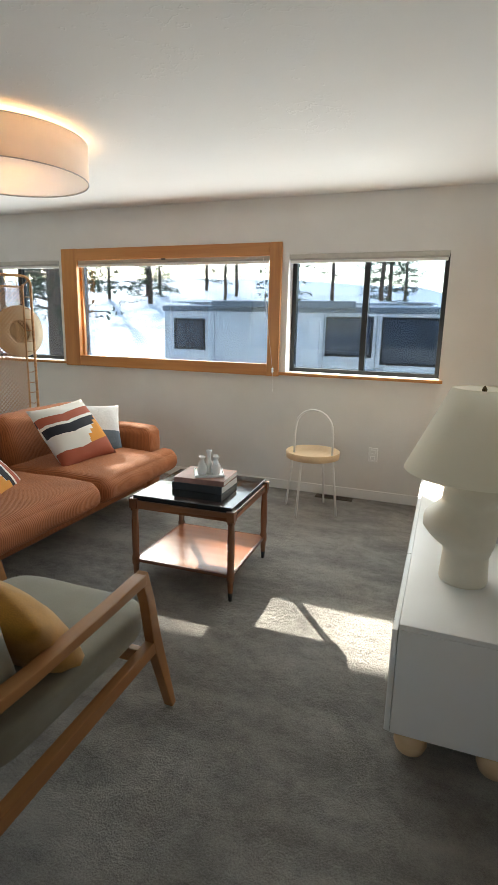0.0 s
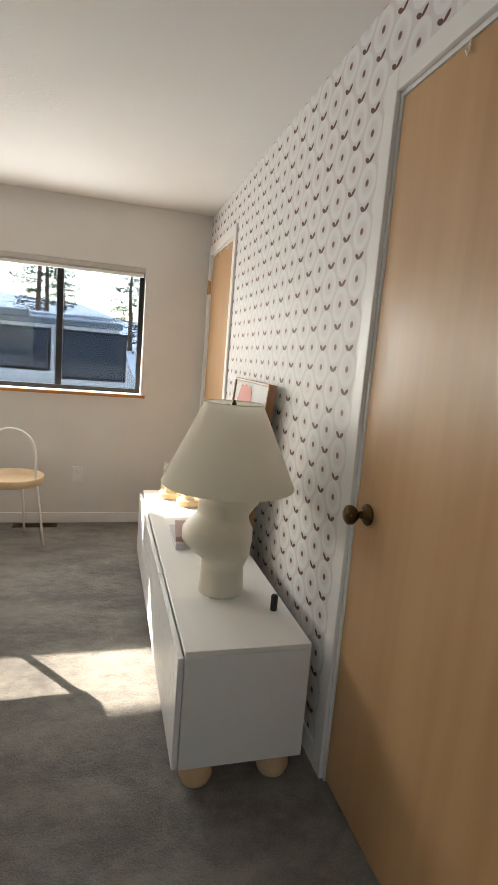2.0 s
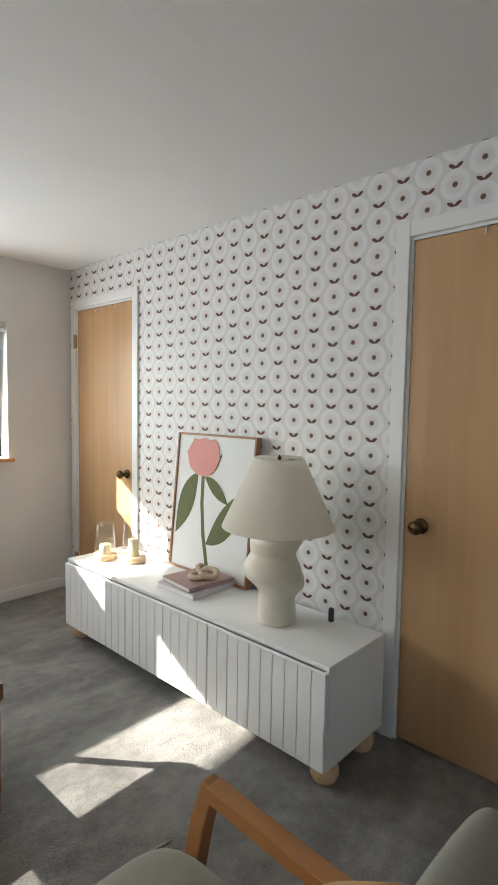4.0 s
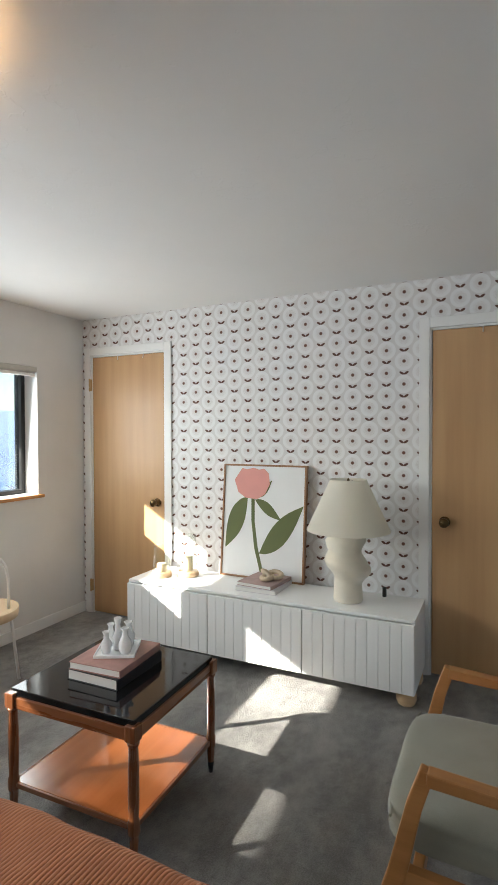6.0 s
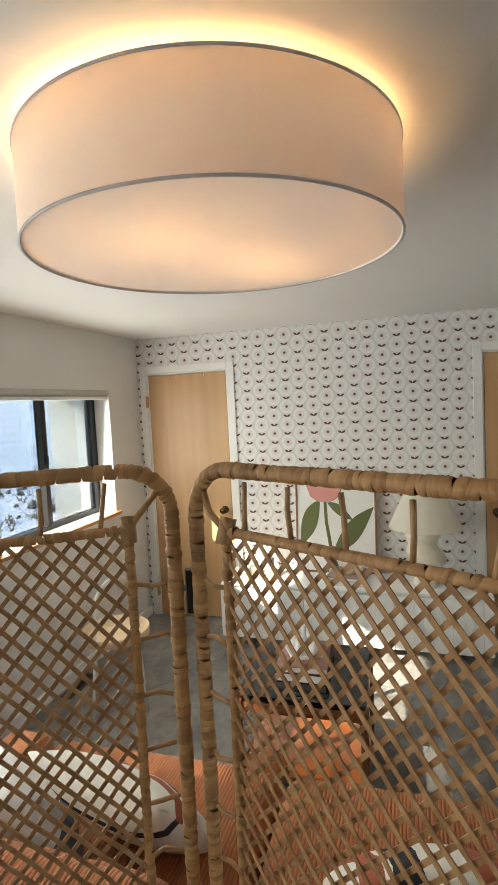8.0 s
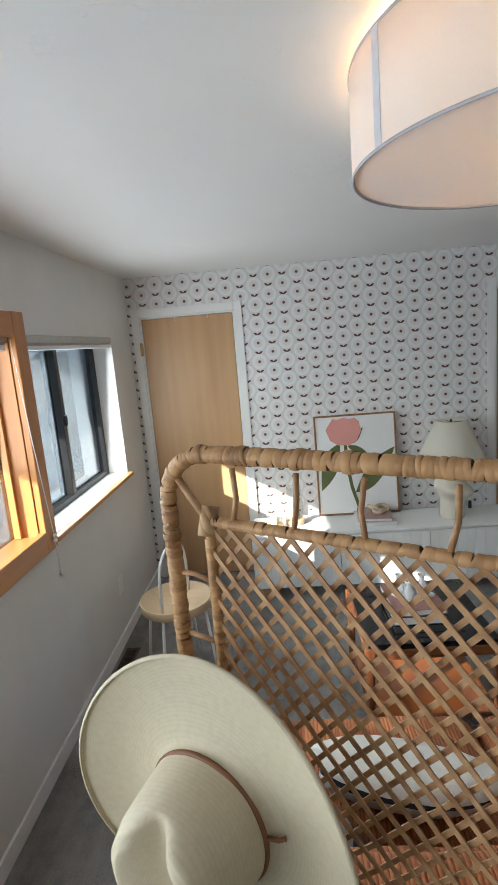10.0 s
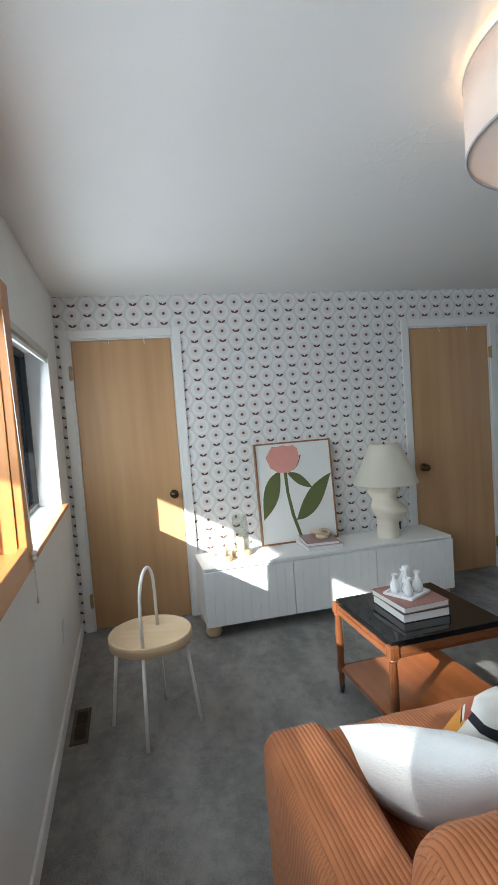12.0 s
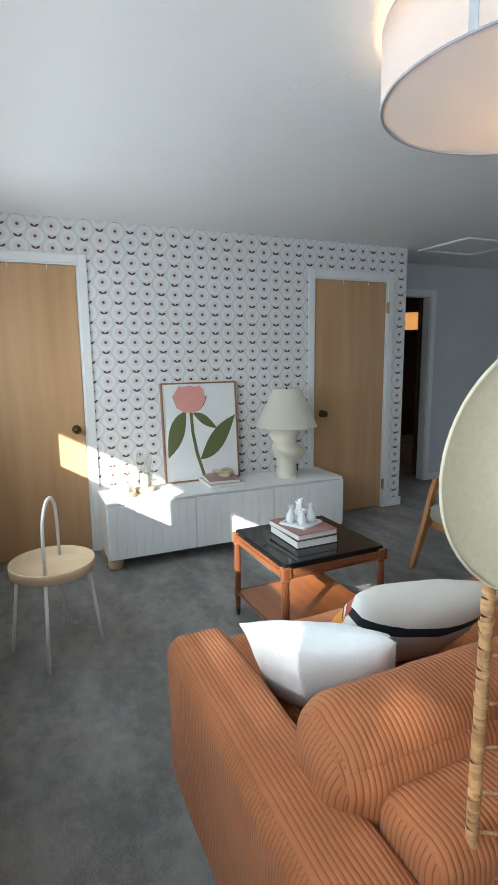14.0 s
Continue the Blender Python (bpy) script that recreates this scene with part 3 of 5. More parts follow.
# ---------------------------------------------------------------- credenza
def credenza():
    c = thing("credenza", "long low white cabinet with grooved doors on round pale feet", "cabinet", (-0.275, -1.7175, 0))
    hx, hy = 0.195, 0.9025
    z0, z1 = 0.088, 0.470
    part("top", box(-hx, hx, -hy, hy, z1 - 0.018, z1, 0.0025), WHITELAC, c)
    part("bottom", box(-hx, hx, -hy + 0.0185, hy - 0.0185, z0, z0 + 0.018), WHITELAC, c)
    for y in (-hy, hy - 0.018):
        part("side_panel", box(-hx, hx, y, y + 0.018, z0, z1 - 0.0185, 0.002), WHITELAC, c)
    part("back_panel", box(hx - 0.008, hx - 0.001, -hy + 0.019, hy - 0.019, z0 + 0.0185, z1 - 0.0185), WHITELAC, c)
    wide = 2 * hy / 3
    for i in range(3):
        a, b = -hy + i * wide + 0.002, -hy + (i + 1) * wide - 0.002
        d = part("door", box(-hx - 0.016, -hx - 0.002, a, b, z0 + 0.002, z1 - 0.021, 0.0015), WHITELAC, c)
        n = 10
        s = (b - a) / n
        for k in range(n):
            part("board", box(-hx - 0.0195, -hx - 0.0155, a + k * s + 0.0014, a + (k + 1) * s - 0.0014, z0 + 0.003, z1 - 0.022, 0.0015, 1), WHITELAC, d)
    foot = lathe([(0.0, 0.0), (0.028, 0.001), (0.044, 0.012), (0.053, 0.036), (0.051, 0.062), (0.041, 0.081), (0.030, 0.0878), (0.0, 0.0878)], 28)
    first = part("foot", foot, PALEWOOD, c, "round pale wooden bun foot", True)
    first.matrix_local = pose(-0.13, -0.85, 0)
    for x, y in ((0.12, -0.85), (-0.13, 0.85), (0.12, 0.85)):
        shared("foot", first.data, c, pose(x, y, 0))["label"] = "round pale wooden bun foot"


credenza()


# ---------------------------------------------------------------- flower picture
def picture():
    p = thing("framed_picture", "tulip painting in a thin wooden frame, leaning against the wall", "picture")
    lean = math.degrees(math.atan2(0.066, 0.737))
    p.matrix_world = pose(-0.116, -1.603, 0.4706, 0, lean, 0)
    W, T = 0.592, 0.745  # width along y, height

    part("canvas", box(-0.004, 0.018, -W / 2 + 0.012, W / 2 - 0.012, 0.012, T - 0.012), painted("canvas_white", (0.80, 0.80, 0.79), 0.7, 300, 0.1), p)
    fw = wooden("walnut_strip", (0.36, 0.19, 0.09), (0.25, 0.12, 0.055), 2, 0.45)
    for b in ((-W / 2, -W / 2 + 0.0118, 0, T), (W / 2 - 0.0118, W / 2, 0, T), (-W / 2 + 0.012, W / 2 - 0.012, 0, 0.0118), (-W / 2 + 0.012, W / 2 - 0.012, T - 0.0118, T)):
        part("frame_strip", box(-0.012, 0.024, b[0], b[1], b[2], b[3], 0.0015), fw, p)
    pink = plain("pink_paint", (0.72, 0.32, 0.28), 0.7, 0, 0.05, 9)
    green = plain("olive_green_paint", (0.125, 0.145, 0.05), 0.7, 0, 0.08, 9)

    def shape(name, pts, mat, lift):
        # outline as fractions across (from the window side) and up
        out = [(W / 2 - W * a, T * b) for a, b in pts]
        bm = bmesh.new()
        f = bm.faces.new([bm.verts.new((-0.004 - lift, y, z)) for y, z in out])
        g = bmesh.ops.extrude_face_region(bm, geom=[f])
        for e in g["geom"]:
            if isinstance(e, bmesh.types.BMVert):
                e.co.x -= 0.0012
        bmesh.ops.recalc_face_normals(bm, faces=bm.faces[:])
        part(name, bm, mat, p)

    def leaf(base, tip, bulge, n=12):
        (a, b), (c, d) = base, tip
        pts = []
        for i in range(n + 1):
            t = i / n
            w = bulge * math.sin(math.pi * t ** 0.8)
            pts.append((a + (c - a) * t - (d - b) * w, b + (d - b) * t + (c - a) * w))
        for i in range(n - 1, 0, -1):
            t = i / n
            w = 0.75 * bulge * math.sin(math.pi * t)
            pts.append((a + (c - a) * t + (d - b) * w, b + (d - b) * t - (c - a) * w))
        return pts

    stem = [(0.355, 0.70), (0.395, 0.70), (0.405, 0.50), (0.45, 0.28), (0.535, 0.04), (0.495, 0.04), (0.41, 0.27), (0.365, 0.50)]
    shape("stem", stem, green, 0.0004)
    shape("leaf", leaf((0.31, 0.715), (0.05, 0.25), -0.21), green, 0.0006)
    shape("leaf", leaf((0.40, 0.69), (0.72, 0.52), 0.15), green, 0.0006)
    shape("leaf", leaf((0.47, 0.22), (0.975, 0.655), -0.17), green, 0.0006)
    shape("leaf", leaf((0.46, 0.71), (0.60, 0.865), -0.14), green, 0.0006)
    bloom = [(0.20, 0.93), (0.14, 0.86), (0.19, 0.75), (0.29, 0.70), (0.43, 0.695), (0.52, 0.74), (0.575, 0.83), (0.555, 0.925), (0.50, 0.965), (0.44, 0.955), (0.37, 0.97), (0.29, 0.955), (0.23, 0.965)]
    shape("bloom", bloom, pink, 0.0022)


picture()


# ---------------------------------------------------------------- table lamp
def table_lamp():
    t = thing("table_lamp", "cream wavy ceramic table lamp with a wide linen shade, unlit", "lamp", (-0.285, -2.225, 0.4705))
    prof = [(0.0, 0.0), (0.080, 0.0), (0.083, 0.010), (0.080, 0.06), (0.077, 0.10), (0.083, 0.13), (0.104, 0.165), (0.121, 0.20), (0.118, 0.235), (0.098, 0.265), (0.088, 0.285), (0.097, 0.31), (0.108, 0.335), (0.102, 0.365), (0.080, 0.39), (0.060, 0.41), (0.0, 0.412)]

    def wave(a, z):
        k = max(0.0, min(1.0, (z - 0.10) / 0.06))
        return 1 + k * (0.02 + 0.22 * math.sin(a + 0.6 + z * 19) + 0.05 * math.sin(2 * a + z * 34))

    fine = []
    for (r0, h0), (r1, h1) in zip(prof, prof[1:]):
        fine += [(r0 + (r1 - r0) * k / 3, h0 + (h1 - h0) * k / 3) for k in range(3)]
    part("base", lathe(fine + [prof[-1]], 56, wave), CERAMIC, t, "wavy cream ceramic base", True)
    cl = shade_cloth("linen_shade", (0.86, 0.82, 0.72), 0.4)
    sh = lathe([(0.2345, 0.398), (0.2355, 0.400), (0.104, 0.682), (0.103, 0.688), (0.1015, 0.684)], 64, capped=False)
    part("shade", sh, cl, t, "wide cream linen cone shade", True)
    part("socket", lathe([(0.0, 0.412), (0.02, 0.412), (0.02, 0.47), (0.0, 0.47)], 16), BRASS, t)
    spider = bmesh.new()
    tube([(-0.1, 0, 0.672), (0, 0, 0.672), (0.1, 0, 0.672)], 0.0022, 6, spider)
    tube([(0, -0.1, 0.6725), (0, 0, 0.6725), (0, 0.1, 0.6725)], 0.0022, 6, spider)
    tube([(0, 0, 0.47), (0.05, 0, 0.54), (0.05, 0, 0.62), (0, 0, 0.674)], 0.0022, 6, spider)
    part("harp", spider, BRASS, t)
    part("finial", lathe([(0.0, 0.670), (0.006, 0.672), (0.009, 0.684), (0.004, 0.694), (0.0, 0.698)], 12), BRASS, t, smooth=True)


table_lamp()
s = thing("cord_switch", "small black cord switch beside the lamp", "switch", (-0.135, -2.40, 0.4705))
part("case", lathe([(0.0, 0.0), (0.011, 0.0), (0.012, 0.004), (0.012, 0.05), (0.009, 0.056), (0.0, 0.057)], 16), plain("black_plastic", (0.015, 0.015, 0.015), 0.4), s, smooth=True)


# ---------------------------------------------------------------- books
def book(name, label, at, turn, w, d, h, cover, leaves, group=""):
    """A closed book lying flat: two boards, a spine and a block of pages."""
    b = thing(name, label, "book", at, turn, group)
    part("back_board", box(-w / 2, w / 2, -d / 2, d / 2, 0, 0.0025, 0.0008), cover, b)
    part("front_board", box(-w / 2, w / 2, -d / 2, d / 2, h - 0.0025, h, 0.0008), cover, b)
    part("spine", box(-w / 2, -w / 2 + 0.003, -d / 2, d / 2, 0.0026, h - 0.0026), cover, b)
    part("page_block", box(-w / 2 + 0.004, w / 2 - 0.004, -d / 2 + 0.004, d / 2 - 0.004, 0.0026, h - 0.0026), leaves, b)
    return b


PAGES = painted("book_pages", (0.76, 0.74, 0.71), 0.8, 400, 0.2)
BLACKCOVER = plain("black_cover", (0.012, 0.012, 0.014), 0.35)
REDCOVER = plain("faded_red_cover", (0.40, 0.20, 0.17), 0.5, 0, 0.35, 14)
LILAC = plain("pale_lilac_cover", (0.62, 0.58, 0.60), 0.5, 0, 0.1)
MAUVE = plain("mauve_brown_cover", (0.40, 0.27, 0.25), 0.5, 0, 0.2)
book("book", "thick black art book lying on the coffee table", (-1.580, -1.636, 0.4885), 91, 0.235, 0.285, 0.040, BLACKCOVER, PAGES, "books on the coffee table")
book("book", "faded red picture book on top of the black one", (-1.576, -1.634, 0.529), 94, 0.232, 0.28, 0.028, REDCOVER, PAGES, "books on the coffee table")
book("book", "pale lilac book lying on the white cabinet", (-0.255, -1.690, 0.4705), 90, 0.265, 0.285, 0.026, LILAC, PAGES, "books on the cabinet")
book("book", "mauve book on top of the pale one", (-0.250, -1.690, 0.497), 84, 0.235, 0.265, 0.022, MAUVE, PAGES, "books on the cabinet")

k = thing("wooden_knot", "bleached carved wooden chain knot on the books", "ornament", (-0.245, -1.715, 0.5192))
for i, (cx, cy, cz, tx, tz) in enumerate(((-0.026, 0.0, 0.0165, 0, 0), (0.030, 0.022, 0.026, 28, 40), (0.014, -0.034, 0.026, -26, 110))):
    ring = [Vector((0.043 * math.cos(a), 0.030 * math.sin(a), 0)) for a in (2 * math.pi * j / 24 for j in range(24))]
    m = pose(cx, cy, cz, tx, 0, tz)
    part("link", tube([m @ v for v in ring], 0.0145, 10, closed=True), plain("bleached_wood", (0.62, 0.49, 0.35), 0.7, 0, 0.2), k, smooth=True)


# ---------------------------------------------------------------- glass candle holders
def hurricane(at, r, h, candle_h):
    g = thing("candle_holder", "clear glass hurricane with a cream candle on a pale wooden foot", "candle holder", at, group="candle holders on the cabinet")
    part("foot", lathe([(0.0, 0.0), (r + 0.004, 0.0), (r + 0.006, 0.004), (r + 0.006, 0.028), (r + 0.003, 0.032), (0.0, 0.032)], 36), PALEWOOD, g, "pale wooden disc foot", True)
    gl = part("glass", lathe([(r, 0.0325), (r * 0.97, h * 0.5), (r * 0.80, h - 0.004), (r * 0.785, h), (r * 0.77, h - 0.004), (r * 0.945, h * 0.5), (r - 0.003, 0.0325), (r, 0.0325)], 48, capped=False), CLEAR, g, "clear tapering glass", True)
    gl.visible_shadow = False
    part("candle", lathe([(0.0, 0.0325), (0.030, 0.0325), (0.031, 0.036), (0.031, candle_h), (0.025, candle_h + 0.003), (0.0, candle_h)], 28), plain("cream_wax", (0.80, 0.70, 0.48), 0.5, 0, 0.05), g, "cream pillar candle", True)
    part("wick", tube([(0, 0, candle_h), (0.001, 0, candle_h + 0.010)], 0.001, 5), BLACKCOVER, g)


hurricane((-0.325, -0.975, 0.4705), 0.060, 0.205, 0.085)
hurricane((-0.235, -1.125, 0.4705), 0.064, 0.275, 0.125)


# ---------------------------------------------------------------- coffee table
def coffee_table():
    t = thing("coffee_table", "two-tier coffee table, black glossy top on reddish-brown turned legs", "table", (-1.586, -1.650, 0), 1.5)
    hx, hy = 0.286, 0.289
    part("top", box(-hx + 0.014, hx - 0.014, -hy + 0.014, hy - 0.014, 0.462, 0.488, 0.003), BLACKTOP, t, "black glossy slab top")
    for m, b in zip(DARKRAIL, ((-hx + 0.008, -hx + 0.030, -hy + 0.04, hy - 0.04), (hx - 0.030, hx - 0.008, -hy + 0.04, hy - 0.04), (-hx + 0.04, hx - 0.04, -hy + 0.008, -hy + 0.030), (-hx + 0.04, hx - 0.04, hy - 0.030, hy - 0.008))):
        part("apron", box(*b, 0.418, 0.4615, 0.003), m, t)
    leg = [(0.0, 0.0), (0.0085, 0.0), (0.0115, 0.03), (0.0155, 0.085), (0.016, 0.105), (0.0195, 0.110), (0.0205, 0.116), (0.0205, 0.150), (0.0185, 0.156), (0.0165, 0.160), (0.019, 0.24), (0.0185, 0.33), (0.016, 0.400), (0.0205, 0.408), (0.0215, 0.416), (0.0, 0.418)]
    first = None
    for x in (-1, 1):
        for y in (-1, 1):
            if first is None:
                first = part("leg", lathe(leg, 20), DARKWOOD, t, smooth=True)
                lg = first
            else:
                lg = shared("leg", first.data, t)
            lg.matrix_local = pose(x * (hx - 0.020), y * (hy - 0.020), 0)
            part("corner_block", box(x * (hx - 0.020) - 0.021, x * (hx - 0.020) + 0.021, y * (hy - 0.020) - 0.021, y * (hy - 0.020) + 0.021, 0.4185, 0.4725, 0.003), DARKWOOD, t)
            tip = part("ferrule", lathe([(0.0, 0.0), (0.0095, 0.0), (0.0132, 0.045), (0.0, 0.0455)], 16), BLACKCOVER, t, "dark foot tip", True)
            tip.matrix_local = pose(x * (hx - 0.020), y * (hy - 0.020), 0)
    part("shelf", box(-hx + 0.021, hx - 0.021, -hy + 0.021, hy - 0.021, 0.124, 0.140, 0.003), SHELFWOOD, t, "orange-brown polished lower shelf")
    for m, b in zip(DARKRAIL, ((-hx + 0.012, -hx + 0.0205, -hy + 0.04, hy - 0.04), (hx - 0.0205, hx - 0.012, -hy + 0.04, hy - 0.04), (-hx + 0.04, hx - 0.04, -hy + 0.012, -hy + 0.0205), (-hx + 0.04, hx - 0.04, hy - 0.0205, hy - 0.012))):
        part("shelf_edge", box(*b, 0.122, 0.1405, 0.002), m, t)


coffee_table()


def bud_vases():
    v = thing("vase_cluster", "white porcelain cluster of small bud vases on a square dish", "vase", (-1.563, -1.631, 0.5572), 28)
    part("dish", add(add(box(-0.075, 0.075, -0.075, 0.075, 0, 0.006, 0.002), add(box(-0.079, -0.0735, -0.079, 0.079, 0.0, 0.013, 0.002), box(0.0735, 0.079, -0.079, 0.079, 0.0, 0.013, 0.002))), add(box(-0.073, 0.073, -0.079, -0.0735, 0.0, 0.013, 0.002), box(-0.073, 0.073, 0.0735, 0.079, 0.0, 0.013, 0.002))), PORCELAIN, v)
    forms = ([(0, 0), (0.020, 0), (0.026, 0.02), (0.024, 0.045), (0.012, 0.068), (0.010, 0.085), (0.018, 0.098), (0.015, 0.0985), (0.008, 0.085), (0.0, 0.07)],
             [(0, 0), (0.018, 0), (0.022, 0.012), (0.013, 0.035), (0.022, 0.052), (0.012, 0.072), (0.010, 0.10), (0.016, 0.125), (0.013, 0.1255), (0.007, 0.1), (0.0, 0.08)],
             [(0, 0), (0.017, 0), (0.020, 0.018), (0.024, 0.038), (0.011, 0.06), (0.010, 0.075), (0.0165, 0.088), (0.013, 0.0885), (0.007, 0.075), (0.0, 0.06)])
    for x, y, i, k in ((-0.038, -0.036, 0, 1.0), (0.036, -0.036, 2, 1.1), (0.0, 0.0, 1, 1.0), (-0.036, 0.038, 2, 0.95), (0.038, 0.036, 0, 0.9)):
        o = part("bud_vase", lathe([(r * k, z * k) for r, z in forms[i]], 24), PORCELAIN, v, smooth=True)
        o.matrix_local = pose(x, y, 0.0062)


bud_vases()


# ---------------------------------------------------------------- tray side table
def tray_table():
    t = thing("tray_table", "round pale wood tray table with white legs and loop handle", "side table", (-1.273, -0.440, 0), -15)
    R = 0.195
    part("tray", lathe([(0.0, 0.408), (R - 0.012, 0.408), (R - 0.002, 0.412), (R + 0.002, 0.455), (R, 0.460), (R - 0.005, 0.460), (R - 0.010, 0.424), (0.0, 0.424)], 64), wooden("ash_veneer", (0.74, 0.56, 0.36), (0.66, 0.47, 0.28), 1, 0.5, 0.7), t, "pale wooden tray with raised rim", True)
    for a in (180, 270, 90, 0):
        c, s = math.cos(radians(a)), math.sin(radians(a))
        part("leg", tube([(0.214 * c, 0.214 * s, 0.0), (0.165 * c, 0.165 * s, 0.41)], 0.0085, 10), WHITEMETAL, t, smooth=True)
    loop = [(-0.158, 0, 0.424), (-0.156, 0, 0.60)] + [(0.150 * -math.cos(b), 0, 0.625 + 0.135 * math.sin(b)) for b in (math.pi * i / 14 for i in range(15))] + [(0.156, 0, 0.60), (0.158, 0, 0.424)]
    part("handle", tube(loop, 0.008, 10), WHITEMETAL, t, "white tubular loop handle", True)


tray_table()


# ---------------------------------------------------------------- sofa
def geometric_cloth():
    """Woven pillow cover with rust, black, white and mustard bands."""
    n = Nodes("geometric_weave", 0.9)
    p = n.object_place()
    x, y, z = n.split(p)[0:3]
    up = n.math("ADD", z, n.math("MULTIPLY", n.math("ABSOLUTE", n.math("ADD", x, 0.05)), -0.12))
    up = n.math("ADD", up, n.math("MULTIPLY", n.math("SUBTRACT", n.noise(p, 30, 2), 0.5), 0.008))
    white, black, rust, gold = (0.72, 0.69, 0.63), (0.012, 0.013, 0.02), (0.34, 0.085, 0.045), (0.62, 0.26, 0.04)
    c = n.mix(n.math("GREATER_THAN", up, -0.135), rust, white)
    c = n.mix(n.math("GREATER_THAN", up, -0.02), c, black)
    c = n.mix(n.math("GREATER_THAN", up, 0.045), c, white)
    c = n.mix(n.math("GREATER_THAN", up, 0.065), c, rust)
    c = n.mix(n.math("GREATER_THAN", up, 0.125), c, white)
    step = n.math("MULTIPLY", n.math("FLOOR", n.math("MULTIPLY", x, 28)), 1 / 28)
    gs = n.math("SUBTRACT", n.math("ADD", z, 0.20), n.math("MULTIPLY", n.math("SUBTRACT", step, 0.02), 0.9))
    behind = n.math("GREATER_THAN", y, 0.004)
    back = n.mix(n.math("MULTIPLY", n.math("GREATER_THAN", up, 0.085), n.math("LESS_THAN", up, 0.125)), white, black)
    gold_on = n.math("MULTIPLY", n.math("GREATER_THAN", x, 0.03), n.math("MULTIPLY", n.math("GREATER_THAN", up, -0.135), n.math("LESS_THAN", gs, 0.12)))
    c = n.mix(gold_on, c, gold)
    n.color(n.mix(behind, c, back))
    n.bump(n.noise(n.scaled(p, (1, 1, 2)), 260, 2), 0.5, 0.003)
    return n.m


def dipped_cloth():
    """White canvas with a grey-blue lower part on the front."""
    n = Nodes("dipped_canvas", 0.85)
    p = n.object_place()
    q = n.split(p)
    low = n.math("MULTIPLY", n.math("LESS_THAN", q[2], -0.03), n.math("LESS_THAN", q[1], 0.0))
    n.color(n.mix(low, n.mix(n.noise(p, 40, 2), (0.74, 0.74, 0.73), (0.80, 0.80, 0.79)), (0.13, 0.17, 0.21)))
    n.bump(n.math("ADD", n.noise(p, 14, 4, 0.65), n.math("MULTIPLY", n.noise(p, 300, 2), 0.2)), 0.6, 0.018)
    return n.m


def rounded(x0, x1, y0, y1, z0, z1, power, n, crease, seed):
    bm = puffy(x1 - x0, y1 - y0, z1 - z0, power, n, crease, seed)
    bmesh.ops.translate(bm, verts=bm.verts[:], vec=((x0 + x1) / 2, (y0 + y1) / 2, (z0 + z1) / 2))
    return bm


def soft_box(x0, x1, y0, y1, z0, z1, r, puff=0.0, seed=0.0, cuts=34, wrinkle=0.004):
    """An upholstered block: flat faces, round edges, a slight crown and soft dents."""
    bm = bmesh.new()
    bmesh.ops.create_cube(bm, size=2.0)
    bmesh.ops.subdivide_edges(bm, edges=bm.edges[:], cuts=cuts, use_grid_fill=True)
    lo, hi = Vector((x0, y0, z0)), Vector((x1, y1, z1))
    mid, half = (lo + hi) / 2, (hi - lo) / 2
    for v in bm.verts:
        c = v.co.copy()
        # closer rows near the edges, so that the rounding is smooth
        c = Vector([math.sin(k * math.pi / 2) for k in c])
        p = Vector((c.x * half.x, c.y * half.y, c.z * half.z))
        core = Vector([max(-h + r, min(h - r, k)) for k, h in zip(p, half)])
        d = p - core
        if d.length > 1e-6:
            d = d.normalized() * r
        p = core + d
        crown = puff * (1 - c.x ** 2 if abs(c.x) < 1 else 0.0) ** 0.5 * (1 - c.y ** 2 if abs(c.y) < 1 else 0.0) ** 0.5
        p.z += crown * (1 if c.z > 0 else -0.3) * abs(c.z)
        side = puff * 0.6 * (1 - c.y ** 2 if abs(c.y) < 1 else 0.0) ** 0.5 * (1 - c.z ** 2 if abs(c.z) < 1 else 0.0) ** 0.5
        p.x += side * c.x
        q = (p + mid) * 6.0 + Vector((seed, 0, -seed))
        w = noise.noise(q) + 0.5 * noise.noise(q * 2.7)
        p += (d.normalized() if d.length > 1e-6 else Vector((0, 0, 0))) * wrinkle * w
        v.co = p + mid
    return bm


